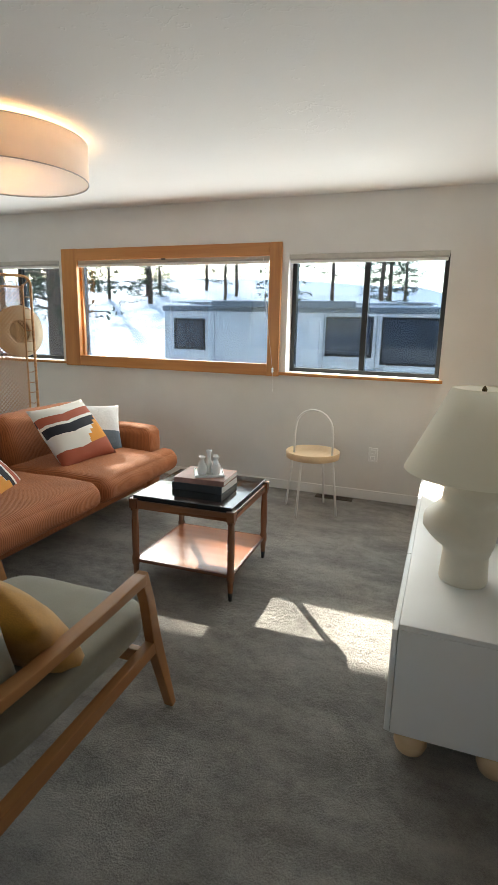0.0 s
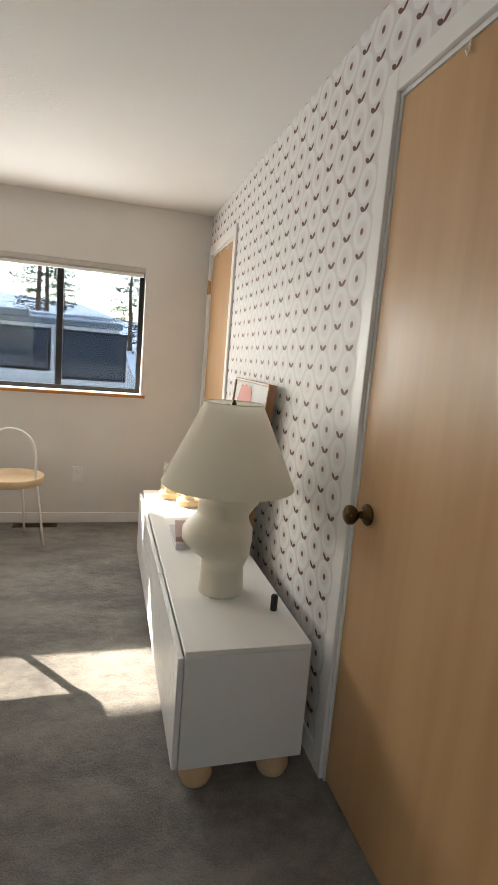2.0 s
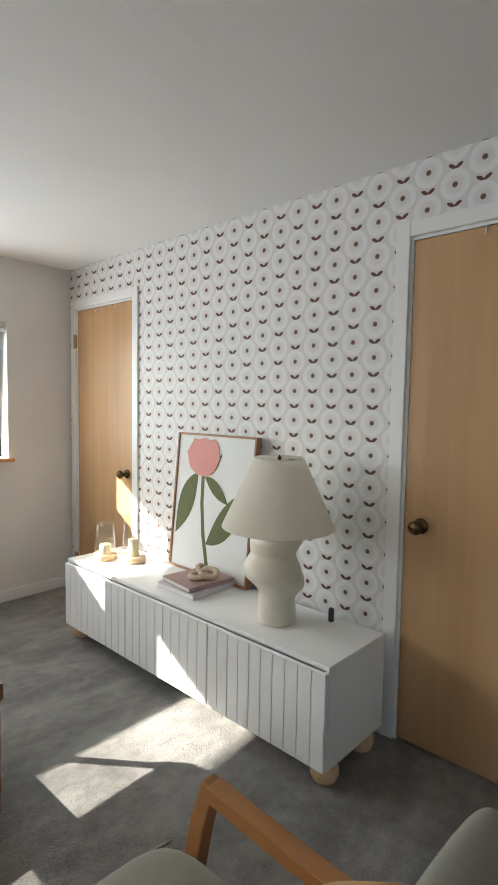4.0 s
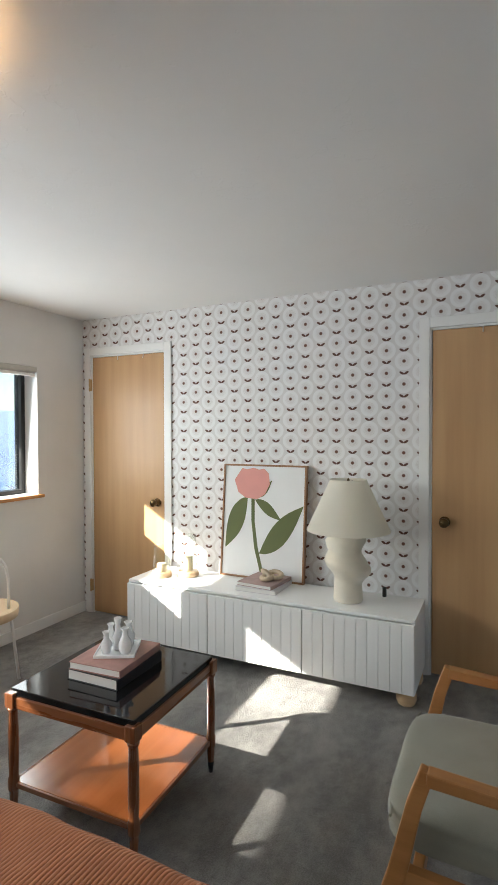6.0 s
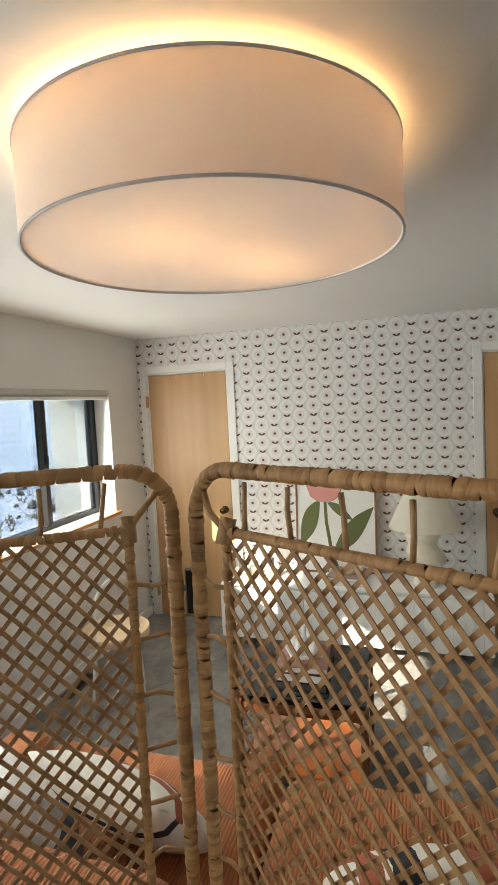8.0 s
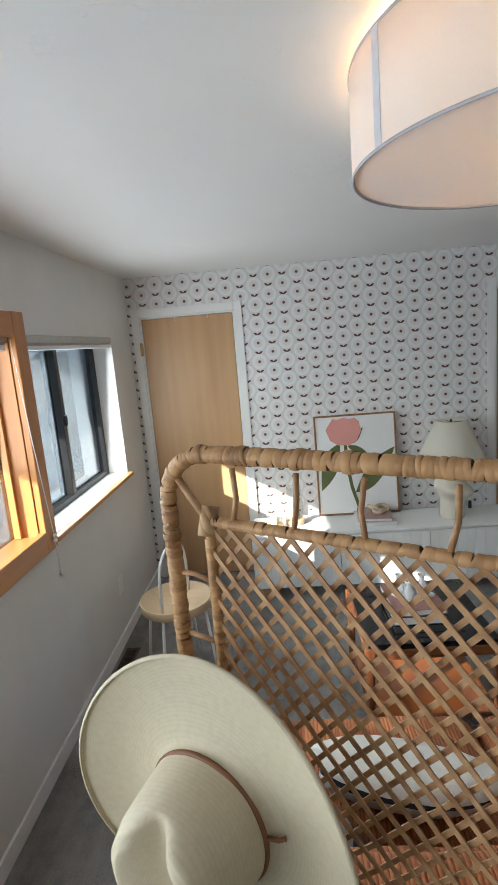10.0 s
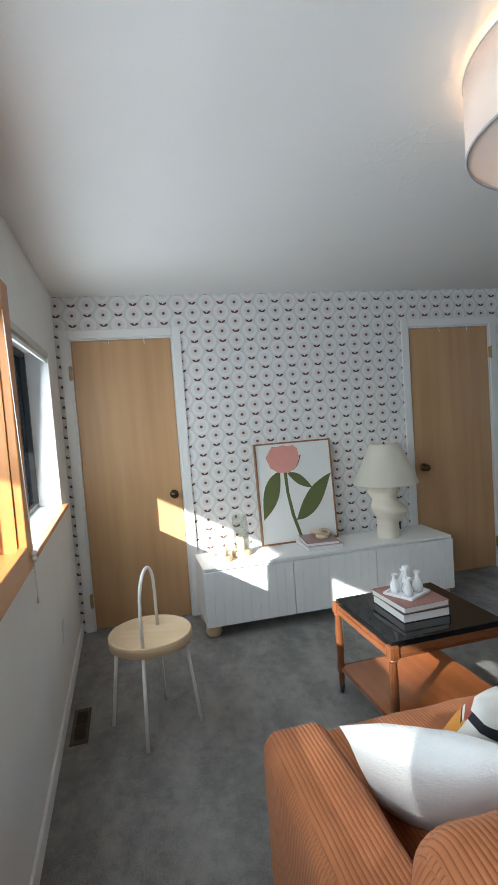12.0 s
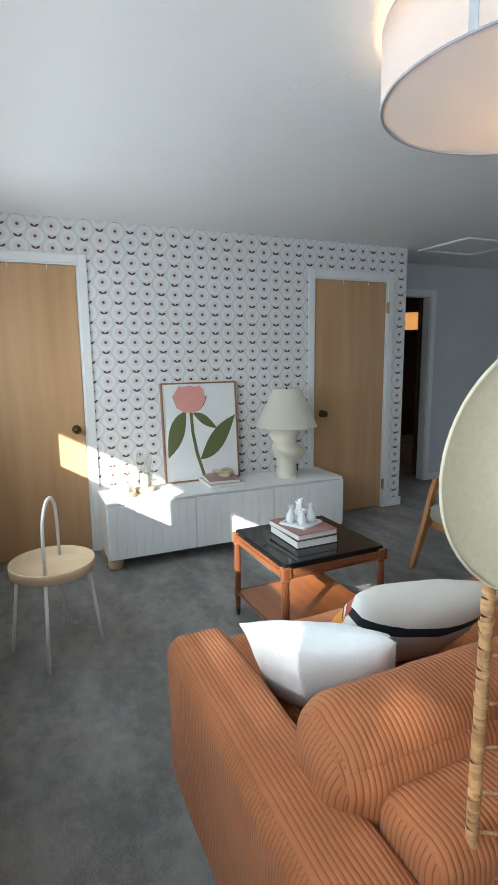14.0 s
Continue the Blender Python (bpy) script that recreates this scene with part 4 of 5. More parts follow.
def sofa():
    s = thing("sofa", "two-seat rust corduroy sofa with rounded arms and loose cushions", "sofa")
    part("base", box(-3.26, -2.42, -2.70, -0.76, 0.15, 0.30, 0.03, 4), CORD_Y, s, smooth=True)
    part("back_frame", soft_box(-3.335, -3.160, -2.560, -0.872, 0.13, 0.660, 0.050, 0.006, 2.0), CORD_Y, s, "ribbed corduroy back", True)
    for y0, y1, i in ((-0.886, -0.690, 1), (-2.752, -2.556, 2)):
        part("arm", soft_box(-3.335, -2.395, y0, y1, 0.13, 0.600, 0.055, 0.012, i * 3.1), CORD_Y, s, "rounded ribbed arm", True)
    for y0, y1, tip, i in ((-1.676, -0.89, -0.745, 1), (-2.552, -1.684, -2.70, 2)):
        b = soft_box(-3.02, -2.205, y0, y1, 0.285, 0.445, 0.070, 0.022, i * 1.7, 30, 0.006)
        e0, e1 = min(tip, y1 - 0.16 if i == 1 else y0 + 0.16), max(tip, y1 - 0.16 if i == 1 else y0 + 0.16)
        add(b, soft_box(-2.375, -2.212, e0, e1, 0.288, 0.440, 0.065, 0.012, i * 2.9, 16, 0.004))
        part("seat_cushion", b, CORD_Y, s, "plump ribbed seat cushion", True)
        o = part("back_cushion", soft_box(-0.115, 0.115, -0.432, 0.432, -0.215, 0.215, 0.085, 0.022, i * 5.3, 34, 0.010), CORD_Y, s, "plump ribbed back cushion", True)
        o.matrix_local = pose(-3.040, -1.228 if i == 1 else -2.132, 0.522, 0, -11, 0)
    for x in (-3.2, -2.47):
        for y in (-2.68, -0.77):
            lg = part("leg", lathe([(0.0, 0.0), (0.018, 0.0), (0.026, 0.155), (0.0, 0.156)], 16), DARKWOOD, s, "short wooden leg", True)
            lg.matrix_local = pose(x, y, 0)


sofa()
GEO, DIP = geometric_cloth(), dipped_cloth()


def pillow(label, at, rx, ry, rz, size, thick, mat, group="throw pillows on the sofa", spin=0):
    o = part("throw_pillow", throw_pillow(size, thick), mat, smooth=True)
    tagged(o, label, "pillow", group)
    o.matrix_world = pose(*at, rx, ry, rz) @ pose(0, 0, 0, 0, spin, 0)
    return o


pillow("white canvas pillow with a grey-blue lower half", (-2.745, -1.04, 0.592), -32, 4, 48, 0.39, 0.15, DIP)
pillow("woven pillow with rust, black, white and mustard bands", (-2.69, -1.335, 0.625), -40, -4, 81, 0.46, 0.16, GEO)
pillow("woven pillow with rust, black, white and mustard bands", (-2.70, -2.10, 0.550), -50, 4, 110, 0.44, 0.16, GEO, spin=90)
pillow("white canvas pillow with a grey-blue lower half", (-2.66, -2.43, 0.545), -50, -4, 130, 0.39, 0.15, DIP)


# ---------------------------------------------------------------- armchair
def armchair():
    a = thing("armchair", "honey oak frame armchair with sage grey cushions", "armchair", (-1.548, -3.018, 0))

    def beam(pts, w, h, name):
        """A squared wooden member along y-z points, w wide in x, h deep."""
        bm = bmesh.new()
        n = len(pts)
        rings = []
        for i, (x, y, z) in enumerate(pts):
            p = Vector((x, y, z))
            q0, q1 = Vector(pts[max(0, i - 1)]), Vector(pts[min(n - 1, i + 1)])
            d = (q1 - q0).normalized()
            side = Vector((1, 0, 0))
            up = d.cross(side).normalized()
            hh = h[i] if isinstance(h, (list, tuple)) else h
            rings.append([bm.verts.new(p + s * side * w / 2 + u * up * hh / 2) for s, u in ((-1, -1), (1, -1), (1, 1), (-1, 1))])
        for r0, r1 in zip(rings, rings[1:]):
            for k in range(4):
                bm.faces.new((r0[k], r0[(k + 1) % 4], r1[(k + 1) % 4], r1[k]))
        bm.faces.new(rings[0][::-1])
        bm.faces.new(rings[-1])
        bmesh.ops.recalc_face_normals(bm, faces=bm.faces[:])
        bmesh.ops.bevel(bm, geom=bm.edges[:], offset=0.005, segments=2, affect="EDGES", profile=0.6)
        part(name, bm, OAK, a)

    for x in (-0.314, 0.314):
        beam([(x, 0.175, 0.572), (x, 0.0, 0.562), (x, -0.30, 0.552), (x, -0.47, 0.556)], 0.044, [0.034, 0.030, 0.030, 0.034], "armrest")
        beam([(x, 0.173, 0.588), (x, 0.205, 0.49), (x, 0.245, 0.31), (x, 0.35, 0.0)], 0.036, [0.036, 0.040, 0.048, 0.026], "front_leg")
        beam([(x, 0.235, 0.305), (x, -0.10, 0.288), (x, -0.50, 0.268)], 0.034, 0.046, "side_rail")
        beam([(x, -0.44, 0.552), (x, -0.50, 0.30), (x, -0.60, 0.0)], 0.036, [0.036, 0.046, 0.026], "rear_leg")
    for y, z in ((0.20, 0.285), (-0.46, 0.262)):
        part("cross_rail", box(-0.30, 0.30, y - 0.014, y + 0.014, z - 0.024, z + 0.024, 0.004), OAK, a)
    for i in range(6):
        x = -0.25 + 0.1 * i
        beam([(x, -0.43, 0.33), (x, -0.48, 0.60), (x, -0.54, 0.82)], 0.022, 0.018, "back_slat")
    part("top_rail", box(-0.30, 0.30, -0.565, -0.53, 0.80, 0.845, 0.010, 3), OAK, a)
    part("seat_cushion", rounded(-0.290, 0.290, -0.42, 0.292, 0.330, 0.446, 7, 24, 0.012, 1.0), GREYCLOTH, a, "sage grey seat cushion", True)
    part("cushion_piping", tube([(x, y, 0.420) for x, y in ((-0.28, 0.27), (-0.14, 0.288), (0.0, 0.290), (0.14, 0.288), (0.28, 0.27))], 0.004, 6), GREYCLOTH, a)
    b = puffy(0.575, 0.15, 0.47, 6, 24, 0.02, 4.0)
    o = part("back_cushion", b, GREYCLOTH, a, "sage grey back cushion", True)
    o.matrix_local = pose(0, -0.385, 0.665, 13, 0, 0)


armchair()
pillow("mustard velvet pillow on the armchair", (-1.42, -3.168, 0.555), 40, 12, -4, 0.36, 0.16, MUSTARD, "chair pillows")


# ---------------------------------------------------------------- rattan screen
def wrap_cane():
    """Split cane wound round a pole; each turn has its own tone."""
    n = Nodes("wound_cane", 0.5)
    g = n.t.nodes.new("ShaderNodeNewGeometry")
    p = n.object_place()
    tone = n.math("ADD", n.math("MULTIPLY", g.outputs["Random Per Island"], 0.32), n.math("MULTIPLY", n.noise(p, 18, 3), 0.8))
    n.color(n.mix(n.ramp(tone, 0.15, 0.95), (0.26, 0.12, 0.045), (0.62, 0.35, 0.155)))
    n.bump(n.noise(p, 400, 2), 0.3, 0.001)
    return n.m


WRAP = wrap_cane()


def wrapped(line, r, seed):
    """A pole along a line in the x-z plane, wound turn by turn with flat cane."""
    rnd = random.Random(seed)
    bm = bmesh.new()
    pts = [Vector(p) for p in line]
    at, lengths = 0.0, [0.0]
    for p, q in zip(pts, pts[1:]):
        lengths.append(lengths[-1] + (q - p).length)
    across = Vector((0, 1, 0))
    k = 0
    while at < lengths[-1]:
        h = rnd.uniform(0.004, 0.008)
        while k < len(pts) - 2 and lengths[k + 1] < at:
            k += 1
        span = max(1e-6, lengths[k + 1] - lengths[k])
        p = pts[k].lerp(pts[k + 1], min(1.0, (at - lengths[k]) / span))
        d = (pts[min(k + 2, len(pts) - 1)] - pts[max(k - 1, 0)]).normalized()
        s = d.cross(across)
        rr = r * rnd.uniform(0.95, 1.06) * (1.12 if rnd.random() < 0.06 else 1.0)
        slant = rnd.uniform(-0.003, 0.004)
        rings = []
        for f, g in ((-0.62, 0.93), (-0.3, 1.0), (0.3, 1.0), (0.62, 0.93)):
            rings.append([bm.verts.new(p + d * (f * h + slant * math.cos(a)) + (s * math.cos(a) + across * math.sin(a)) * rr * g) for a in (2 * math.pi * i / 10 for i in range(10))])
        for a, b in zip(rings, rings[1:]):
            for i in range(10):
                bm.faces.new((a[i], a[(i + 1) % 10], b[(i + 1) % 10], b[i]))
        at += h
    bmesh.ops.recalc_face_normals(bm, faces=bm.faces[:])
    return bm


def screen_panel(s, a, b, turn_in):
    """One hinged leaf: a bent rattan frame, an inner frame on rungs, and a cane lattice."""
    a, b = Vector((*a, 0)), Vector((*b, 0))
    w = (b - a).length
    m = Matrix.Translation(a) @ Matrix.Rotation(math.atan2(b.y - a.y, b.x - a.x), 4, "Z")
    leaf = new("panel")
    leaf.parent = s
    leaf.matrix_local = m
    top, e, r = 1.661, 0.014, 0.062
    line = [(e, 0, 0.0), (e, 0, 0.4), (e, 0, 0.8), (e, 0, 1.2), (e, 0, top - r)]
    line += [tuple(p) for p in arc((e + r, 0, top - r), r, math.pi, math.pi / 2, 7, (1, 0, 0), (0, 0, 1))[1:]]
    line += [tuple(p) for p in arc((w - e - r, 0, top - r), r, math.pi / 2, 0, 7, (1, 0, 0), (0, 0, 1))]
    line += [(w - e, 0, 1.2), (w - e, 0, 0.8), (w - e, 0, 0.4), (w - e, 0, 0.0)]
    dense = []
    for p, q in zip(line, line[1:]):
        n = max(1, int((Vector(q) - Vector(p)).length / 0.012))
        dense += [tuple(Vector(p).lerp(Vector(q), i / n)) for i in range(n)]
    part("outer_frame", wrapped(dense + [line[-1]], 0.0100, turn_in), WRAP, leaf, "thick wrapped rattan frame", True)
    i0, i1, z0, z1 = 0.072, w - 0.072, 0.16, top - 0.078
    inner = [(i0, 0, z0), (i0, 0, z1), (i1, 0, z1), (i1, 0, z0)]
    dense = []
    for k in range(4):
        p, q = Vector(inner[k]), Vector(inner[(k + 1) % 4])
        n = int((q - p).length / 0.015)
        dense += [tuple(p.lerp(q, i / n)) for i in range(n)]
    part("inner_frame", wrapped(dense + dense[:1], 0.0066, turn_in + 7), WRAP, leaf, "thin wrapped rattan frame", True)
    rng = random.Random(int(w * 1000) + turn_in)

    def rung(p, q, r=0.0032):
        p, q = Vector(p), Vector(q)
        mid = (p + q) / 2 + Vector((rng.uniform(-1, 1), rng.uniform(-1, 1), rng.uniform(-1, 1))) * 0.006
        part("rung", tube([p, p.lerp(mid, 0.6), mid, q.lerp(mid, 0.6), q], r, 6), CANE, leaf, smooth=True)

    z = z0 + 0.04
    while z < z1 - 0.05:
        rung((e + 0.012, 0, z + rng.uniform(-0.006, 0.006)), (i0 - 0.004, 0, z))
        rung((w - e - 0.012, 0, z + rng.uniform(-0.006, 0.006)), (i1 + 0.004, 0, z))
        z += 0.077
    k = 5
    for i in range(k):
        x = i0 + 0.035 + (i1 - i0 - 0.07) * i / (k - 1)
        rung((x + rng.uniform(-0.01, 0.01), 0, top - 0.014), (x, 0, z1 + 0.004))
    rung((e + 0.018, 0, top - 0.03), (i0, 0, z1), 0.0045)
    rung((w - e - 0.018, 0, top - 0.03), (i1, 0, z1), 0.0045)
    for x, zz in ((i0, z1), (i1, z1)):
        part("binding", tube([(x, -0.006, zz - 0.016), (x, 0.0, zz), (x, 0.006, zz + 0.016)], 0.0105, 8), CANE_BAND, leaf, smooth=True)
    part("bottom_rail", tube([(e, 0, 0.10), (w / 2, 0, 0.10), (w - e, 0, 0.10)], 0.012, 8), CANE_BAND, leaf, smooth=True)

    # lattice of flat cane strips at a slant, two layers
    pitch, slope = 0.0195, 1.15
    step = pitch * math.sqrt(1 + slope * slope)
    count = 0
    for sgn in (1, -1):
        c = -3.0
        while c < 4.0:
            # the line z = c + sgn * slope * x, cut to the inner frame
            pts = []
            for x in (i0, i1):
                zz = c + sgn * slope * x
                if z0 <= zz <= z1:
                    pts.append((x, zz))
            for zz in (z0, z1):
                x = (zz - c) / (sgn * slope)
                if i0 < x < i1:
                    pts.append((x, zz))
            c += step
            if len(pts) < 2:
                continue
            (xa, za), (xb, zb) = sorted(pts)[0], sorted(pts)[-1]
            ln = math.hypot(xb - xa, zb - za)
            if ln < 0.03:
                continue
            bm = bmesh.new()
            n = max(2, int(ln / 0.045))
            dx, dz = (xb - xa) / ln, (zb - za) / ln
            rows = []
            ph = rng.uniform(0, 6.28)
            off = rng.uniform(-0.002, 0.002)
            for i in range(n + 1):
                f = i / n
                bend = 0.0012 * math.sin(ph + f * 9)
                y = sgn * 0.0022 + 0.0016 * math.sin(ph + i * math.pi)
                x, zz = xa + (xb - xa) * f - dz * (bend + off), za + (zb - za) * f + dx * (bend + off)
                h = 0.0028
                rows.append([bm.verts.new(v) for v in ((x - dz * h, y - 0.0010, zz + dx * h), (x + dz * h, y - 0.0010, zz - dx * h), (x + dz * h, y + 0.0010, zz - dx * h), (x - dz * h, y + 0.0010, zz + dx * h))])
            for r0, r1 in zip(rows, rows[1:]):
                for q in range(4):
                    bm.faces.new((r0[q], r0[(q + 1) % 4], r1[(q + 1) % 4], r1[q]))
            bm.faces.new(rows[0][::-1])
            bm.faces.new(rows[-1])
            part("cane_strip", bm, CANE, leaf)
            count += 1


scr = thing("folding_screen", "three-leaf rattan folding screen with cane lattice, standing behind the sofa", "screen")
P_END, P_H2, P_H1, P_A = (-3.304, -0.938), (-3.570, -1.395), (-3.292, -1.832), (-3.538, -2.286)


def inset(p, q, d=0.006):
    """The two ends drawn in a little, so that hinged leaves do not touch."""
    p, q = Vector(p), Vector(q)
    u = (q - p).normalized() * d
    return (p + u)[:], (q - u)[:]


screen_panel(scr, *inset(P_END, P_H2), 1)
screen_panel(scr, *inset(P_H2, P_H1), 2)
screen_panel(scr, *inset(P_H1, P_A), 3)
for x, y in (P_H2, P_H1):
    for z in (0.35, 1.49):
        h = part("hinge", tube([(0, 0, -0.03), (0, 0, 0.03)], 0.007, 10), BRONZE, scr, "small dark metal hinge")
        h.matrix_local = pose(x, y, z)
        part("hinge_strap", add(tube([(x, y, z), (x + 0.012, y + 0.018, z)], 0.004, 6), tube([(x, y, z), (x + 0.012, y - 0.018, z)], 0.004, 6)), BRONZE, scr)


# ---------------------------------------------------------------- straw hat
def straw_hat():
    h = thing("straw_hat", "pale straw western hat with tan leather band on the screen", "hat")
    n = Vector((-0.887, 0.461, -0.06)).normalized()
    up = Vector((0, 0, 1))
    side = up.cross(n).normalized()
    up = n.cross(side).normalized()
    m = Matrix((side, up, n)).transposed().to_4x4()
    h.matrix_world = Matrix.Translation((-3.408, -0.990, 1.268)) @ m @ Matrix.Scale(0.90, 4)
    bm = bmesh.new()
    seg, rows = 72, []
    prof = [(0.198, 0.004), (0.201, 0.0015), (0.198, -0.001), (0.185, 0.000), (0.15, -0.002), (0.115, 0.000), (0.096, 0.004), (0.090, 0.012), (0.088, 0.03), (0.085, 0.06), (0.080, 0.09), (0.071, 0.112), (0.058, 0.118), (0.035, 0.108), (0.012, 0.098), (0.0, 0.096)]
    fine = []
    for (r0, z0), (r1, z1) in zip(prof, prof[1:]):
        k = 4 if r0 > 0.1 or z0 > 0.02 else 2
        fine += [(r0 + (r1 - r0) * i / k, z0 + (z1 - z0) * i / k) for i in range(k)]
    fine.append(prof[-1])
    for r, z in fine:
        ring = []
        for i in range(seg):
            t = 2 * math.pi * i / seg
            f = max(0.0, (r - 0.10) / 0.10)
            lift = 0.030 * f * f * (math.cos(t) ** 2) - 0.012 * f * (math.sin(t) ** 2)
            oval = 1 - 0.10 * math.cos(t) ** 2 * (0 if r > 0.1 else 1)
            dent = -0.030 * max(0.0, (z - 0.085) / 0.03) * math.exp(-((r * math.cos(t)) / 0.02) ** 2) if z > 0.085 else 0
            ring.append(bm.verts.new((r * oval * math.cos(t), r * (1.0 if r < 0.1 else 1.03) * math.sin(t), z + lift + dent)))
        rows.append(ring)
    for a, b in zip(rows, rows[1:]):
        for i in range(seg):
            bm.faces.new((a[i], a[(i + 1) % seg], b[(i + 1) % seg], b[i]))
    bmesh.ops.remove_doubles(bm, verts=bm.verts[:], dist=0.0002)
    straw = Nodes("plaited_straw", 0.65)
    p = straw.object_place()
    q = straw.split(p)
    rr = straw.math("SQRT", straw.math("ADD", straw.math("MULTIPLY", q[0], q[0]), straw.math("MULTIPLY", q[1], q[1])))
    coil = straw.math("ADD", rr, q[2])
    w = straw.math("ABSOLUTE", straw.math("SINE", straw.math("MULTIPLY", coil, math.pi / 0.0048)))
    fl = straw.noise(p, 120, 3)
    straw.color(straw.mix(straw.ramp(straw.math("ADD", straw.math("MULTIPLY", w, 0.2), straw.math("MULTIPLY", fl, 0.8)), 0.25, 0.75), (0.56, 0.475, 0.33), (0.62, 0.535, 0.385)))
    straw.bump(straw.math("ADD", straw.math("MULTIPLY", w, 0.25), fl), 0.14, 0.001)
    body = part("body", bm, straw.m, h, smooth=True)
    sol = body.modifiers.new("thick", "SOLIDIFY")
    sol.thickness = 0.002
    band = [Vector((0.0905 * 0.905 * math.cos(t), 0.0905 * math.sin(t), 0.013)) for t in (2 * math.pi * i / 60 for i in range(60))]
    part("band", tube(band, 0.0036, 8, closed=True), LEATHER, h, "thin tan leather band", True)
    part("cord_end", tube([(0.083, 0.01, 0.012), (0.098, 0.012, 0.010), (0.105, 0.014, 0.006)], 0.003, 6), LEATHER, h)


straw_hat()
pg = part("peg", tube([(-3.362, -1.010, 1.33), (-3.392, -0.996, 1.332), (-3.425, -0.978, 1.338)], 0.006, 8), BRONZE, scr, "dark metal hat peg")


# ---------------------------------------------------------------- ceiling lamp
def drum_lamp(at, R, depth, warm, power, label, sample=True):
    """A drum of lamp cloth close under the ceiling, with a cloth bottom and two bulbs."""
    d = thing("ceiling_lamp", label, "lamp", at)
    cl = shade_cloth("drum_cloth", (0.84, 0.74, 0.68), 0.05)
    part("shade", lathe([(R, 0.0), (R + 0.001, 0.0), (R + 0.001, -depth), (R, -depth)], 96, capped=False), cl, d, "pale fabric drum shade", True)
    part("diffuser", lathe([(0.0, -depth + 0.005), (R - 0.004, -depth + 0.005), (R - 0.003, -depth + 0.001)], 96, capped=False), shade_cloth("diffuser_cloth", (0.82, 0.77, 0.75), 0.06), d, "white fabric diffuser", False)
    edge = plain("grey_rim_tape", (0.45, 0.45, 0.48), 0.6)
    for z in (-0.002, -depth + 0.002):
        part("rim", tube([(R * math.cos(a), R * math.sin(a), z) for a in (2 * math.pi * i / 96 for i in range(96))], 0.0034, 6, closed=True), edge, d, "narrow grey rim", True)
    part("seam", box(-0.011, 0.011, -R - 0.0022, -R - 0.001, -depth, 0.0), plain("seam_tape", (0.62, 0.62, 0.66), 0.8), d).matrix_local = pose(0, 0, 0, 0, 0, 199)
    part("ceiling_plate", lathe([(0.0, H - at[2]), (0.06, H - at[2]), (0.06, H - at[2] - 0.02), (0.0, H - at[2] - 0.02)], 24), WHITEMETAL, d)
    for a in (0.0, math.pi):
        x, y = 0.17 * math.cos(a - 0.5), 0.17 * math.sin(a - 0.5)
        part("arm", tube([(0, 0, H - at[2] - 0.012), (x * 0.7, y * 0.7, 0.005), (x, y, 0.0)], 0.006, 6), WHITEMETAL, d)
        lamp = new("bulb_light", bpy.data.lights.new("bulb_light", "POINT"))
        lamp.data.energy, lamp.data.color, lamp.data.shadow_soft_size = power, warm, 0.03
        lamp.location = (at[0] + x, at[1] + y, at[2] - 0.058)


drum_lamp((-2.743, -1.702, 2.293), 0.426, 0.198, (1.0, 0.62, 0.31), BULB, "large pale fabric drum lamp, lit, under the ceiling")
b = thing("bedroom_lamp", "small lit fabric drum lamp in the dark room", "lamp", (2.0, -5.42, 1.83))
part("shade", lathe([(0.20, -0.11), (0.201, -0.11), (0.201, 0.11), (0.20, 0.11)], 48, capped=False), shade_cloth("amber_cloth", (0.80, 0.62, 0.45), 0.5), b, "glowing pleated shade", True)
part("rod", tube([(0, 0, 0.02), (0, 0, H - 1.83)], 0.006, 6), BRASS, b)
part("crossbar", tube([(-0.2, 0, 0.1), (0, 0, 0.1), (0.2, 0, 0.1)], 0.003, 6), BRASS, b)
l = new("bulb_light", bpy.data.lights.new("bulb_light", "POINT"))
l.data.energy, l.data.color, l.data.shadow_soft_size = BULB * 0.45, (1.0, 0.55, 0.22), 0.03
l.location = (2.0, -5.42, 1.80)
bd = thing("door_3", "dark open bedroom door with a black knob", "door", kind="structure")
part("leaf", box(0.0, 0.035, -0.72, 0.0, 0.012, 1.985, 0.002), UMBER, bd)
bd.matrix_world = pose(0.80, -4.46, 0, 0, 0, 14)


# ---------------------------------------------------------------- outside
def rise(x, y):
    """Height of the snow-covered ground."""
    d = max(0.0, y - 9.0)
    hill = 0.10 * d * (1 / (1 + math.exp((x + 2) / 7)))
    back = 0.055 * max(0.0, y - 16.0) + 0.05 * max(0.0, x - 25.0)
    return -0.95 + min(hill + back, 9.0 + 0.004 * d) + 0.10 * noise.noise(Vector((x * 0.35, y * 0.35, 0))) * min(1, max(0, y - 0.5))


bm = bmesh.new()
xs = [-400, -200, -120, -80] + [-60 + 2.5 * i for i in range(49)] + [80, 120, 200, 400]
ys = [-400, -100, -20, -7.9, 0.1] + [0.6 + 1.0 * i for i in range(12)] + [13 + 2.5 * i for i in range(24)] + [90, 140, 250, 500]
grid = [[bm.verts.new((x, y, rise(x, y) if y > 0 else -0.95)) for y in ys] for x in xs]
for i in range(len(xs) - 1):
    for j in range(len(ys) - 1):
        bm.faces.new((grid[i][j], grid[i + 1][j], grid[i + 1][j + 1], grid[i][j + 1]))
setting("ground", bm, SNOW, "snow-covered ground rising to a wooded slope", smooth=True)

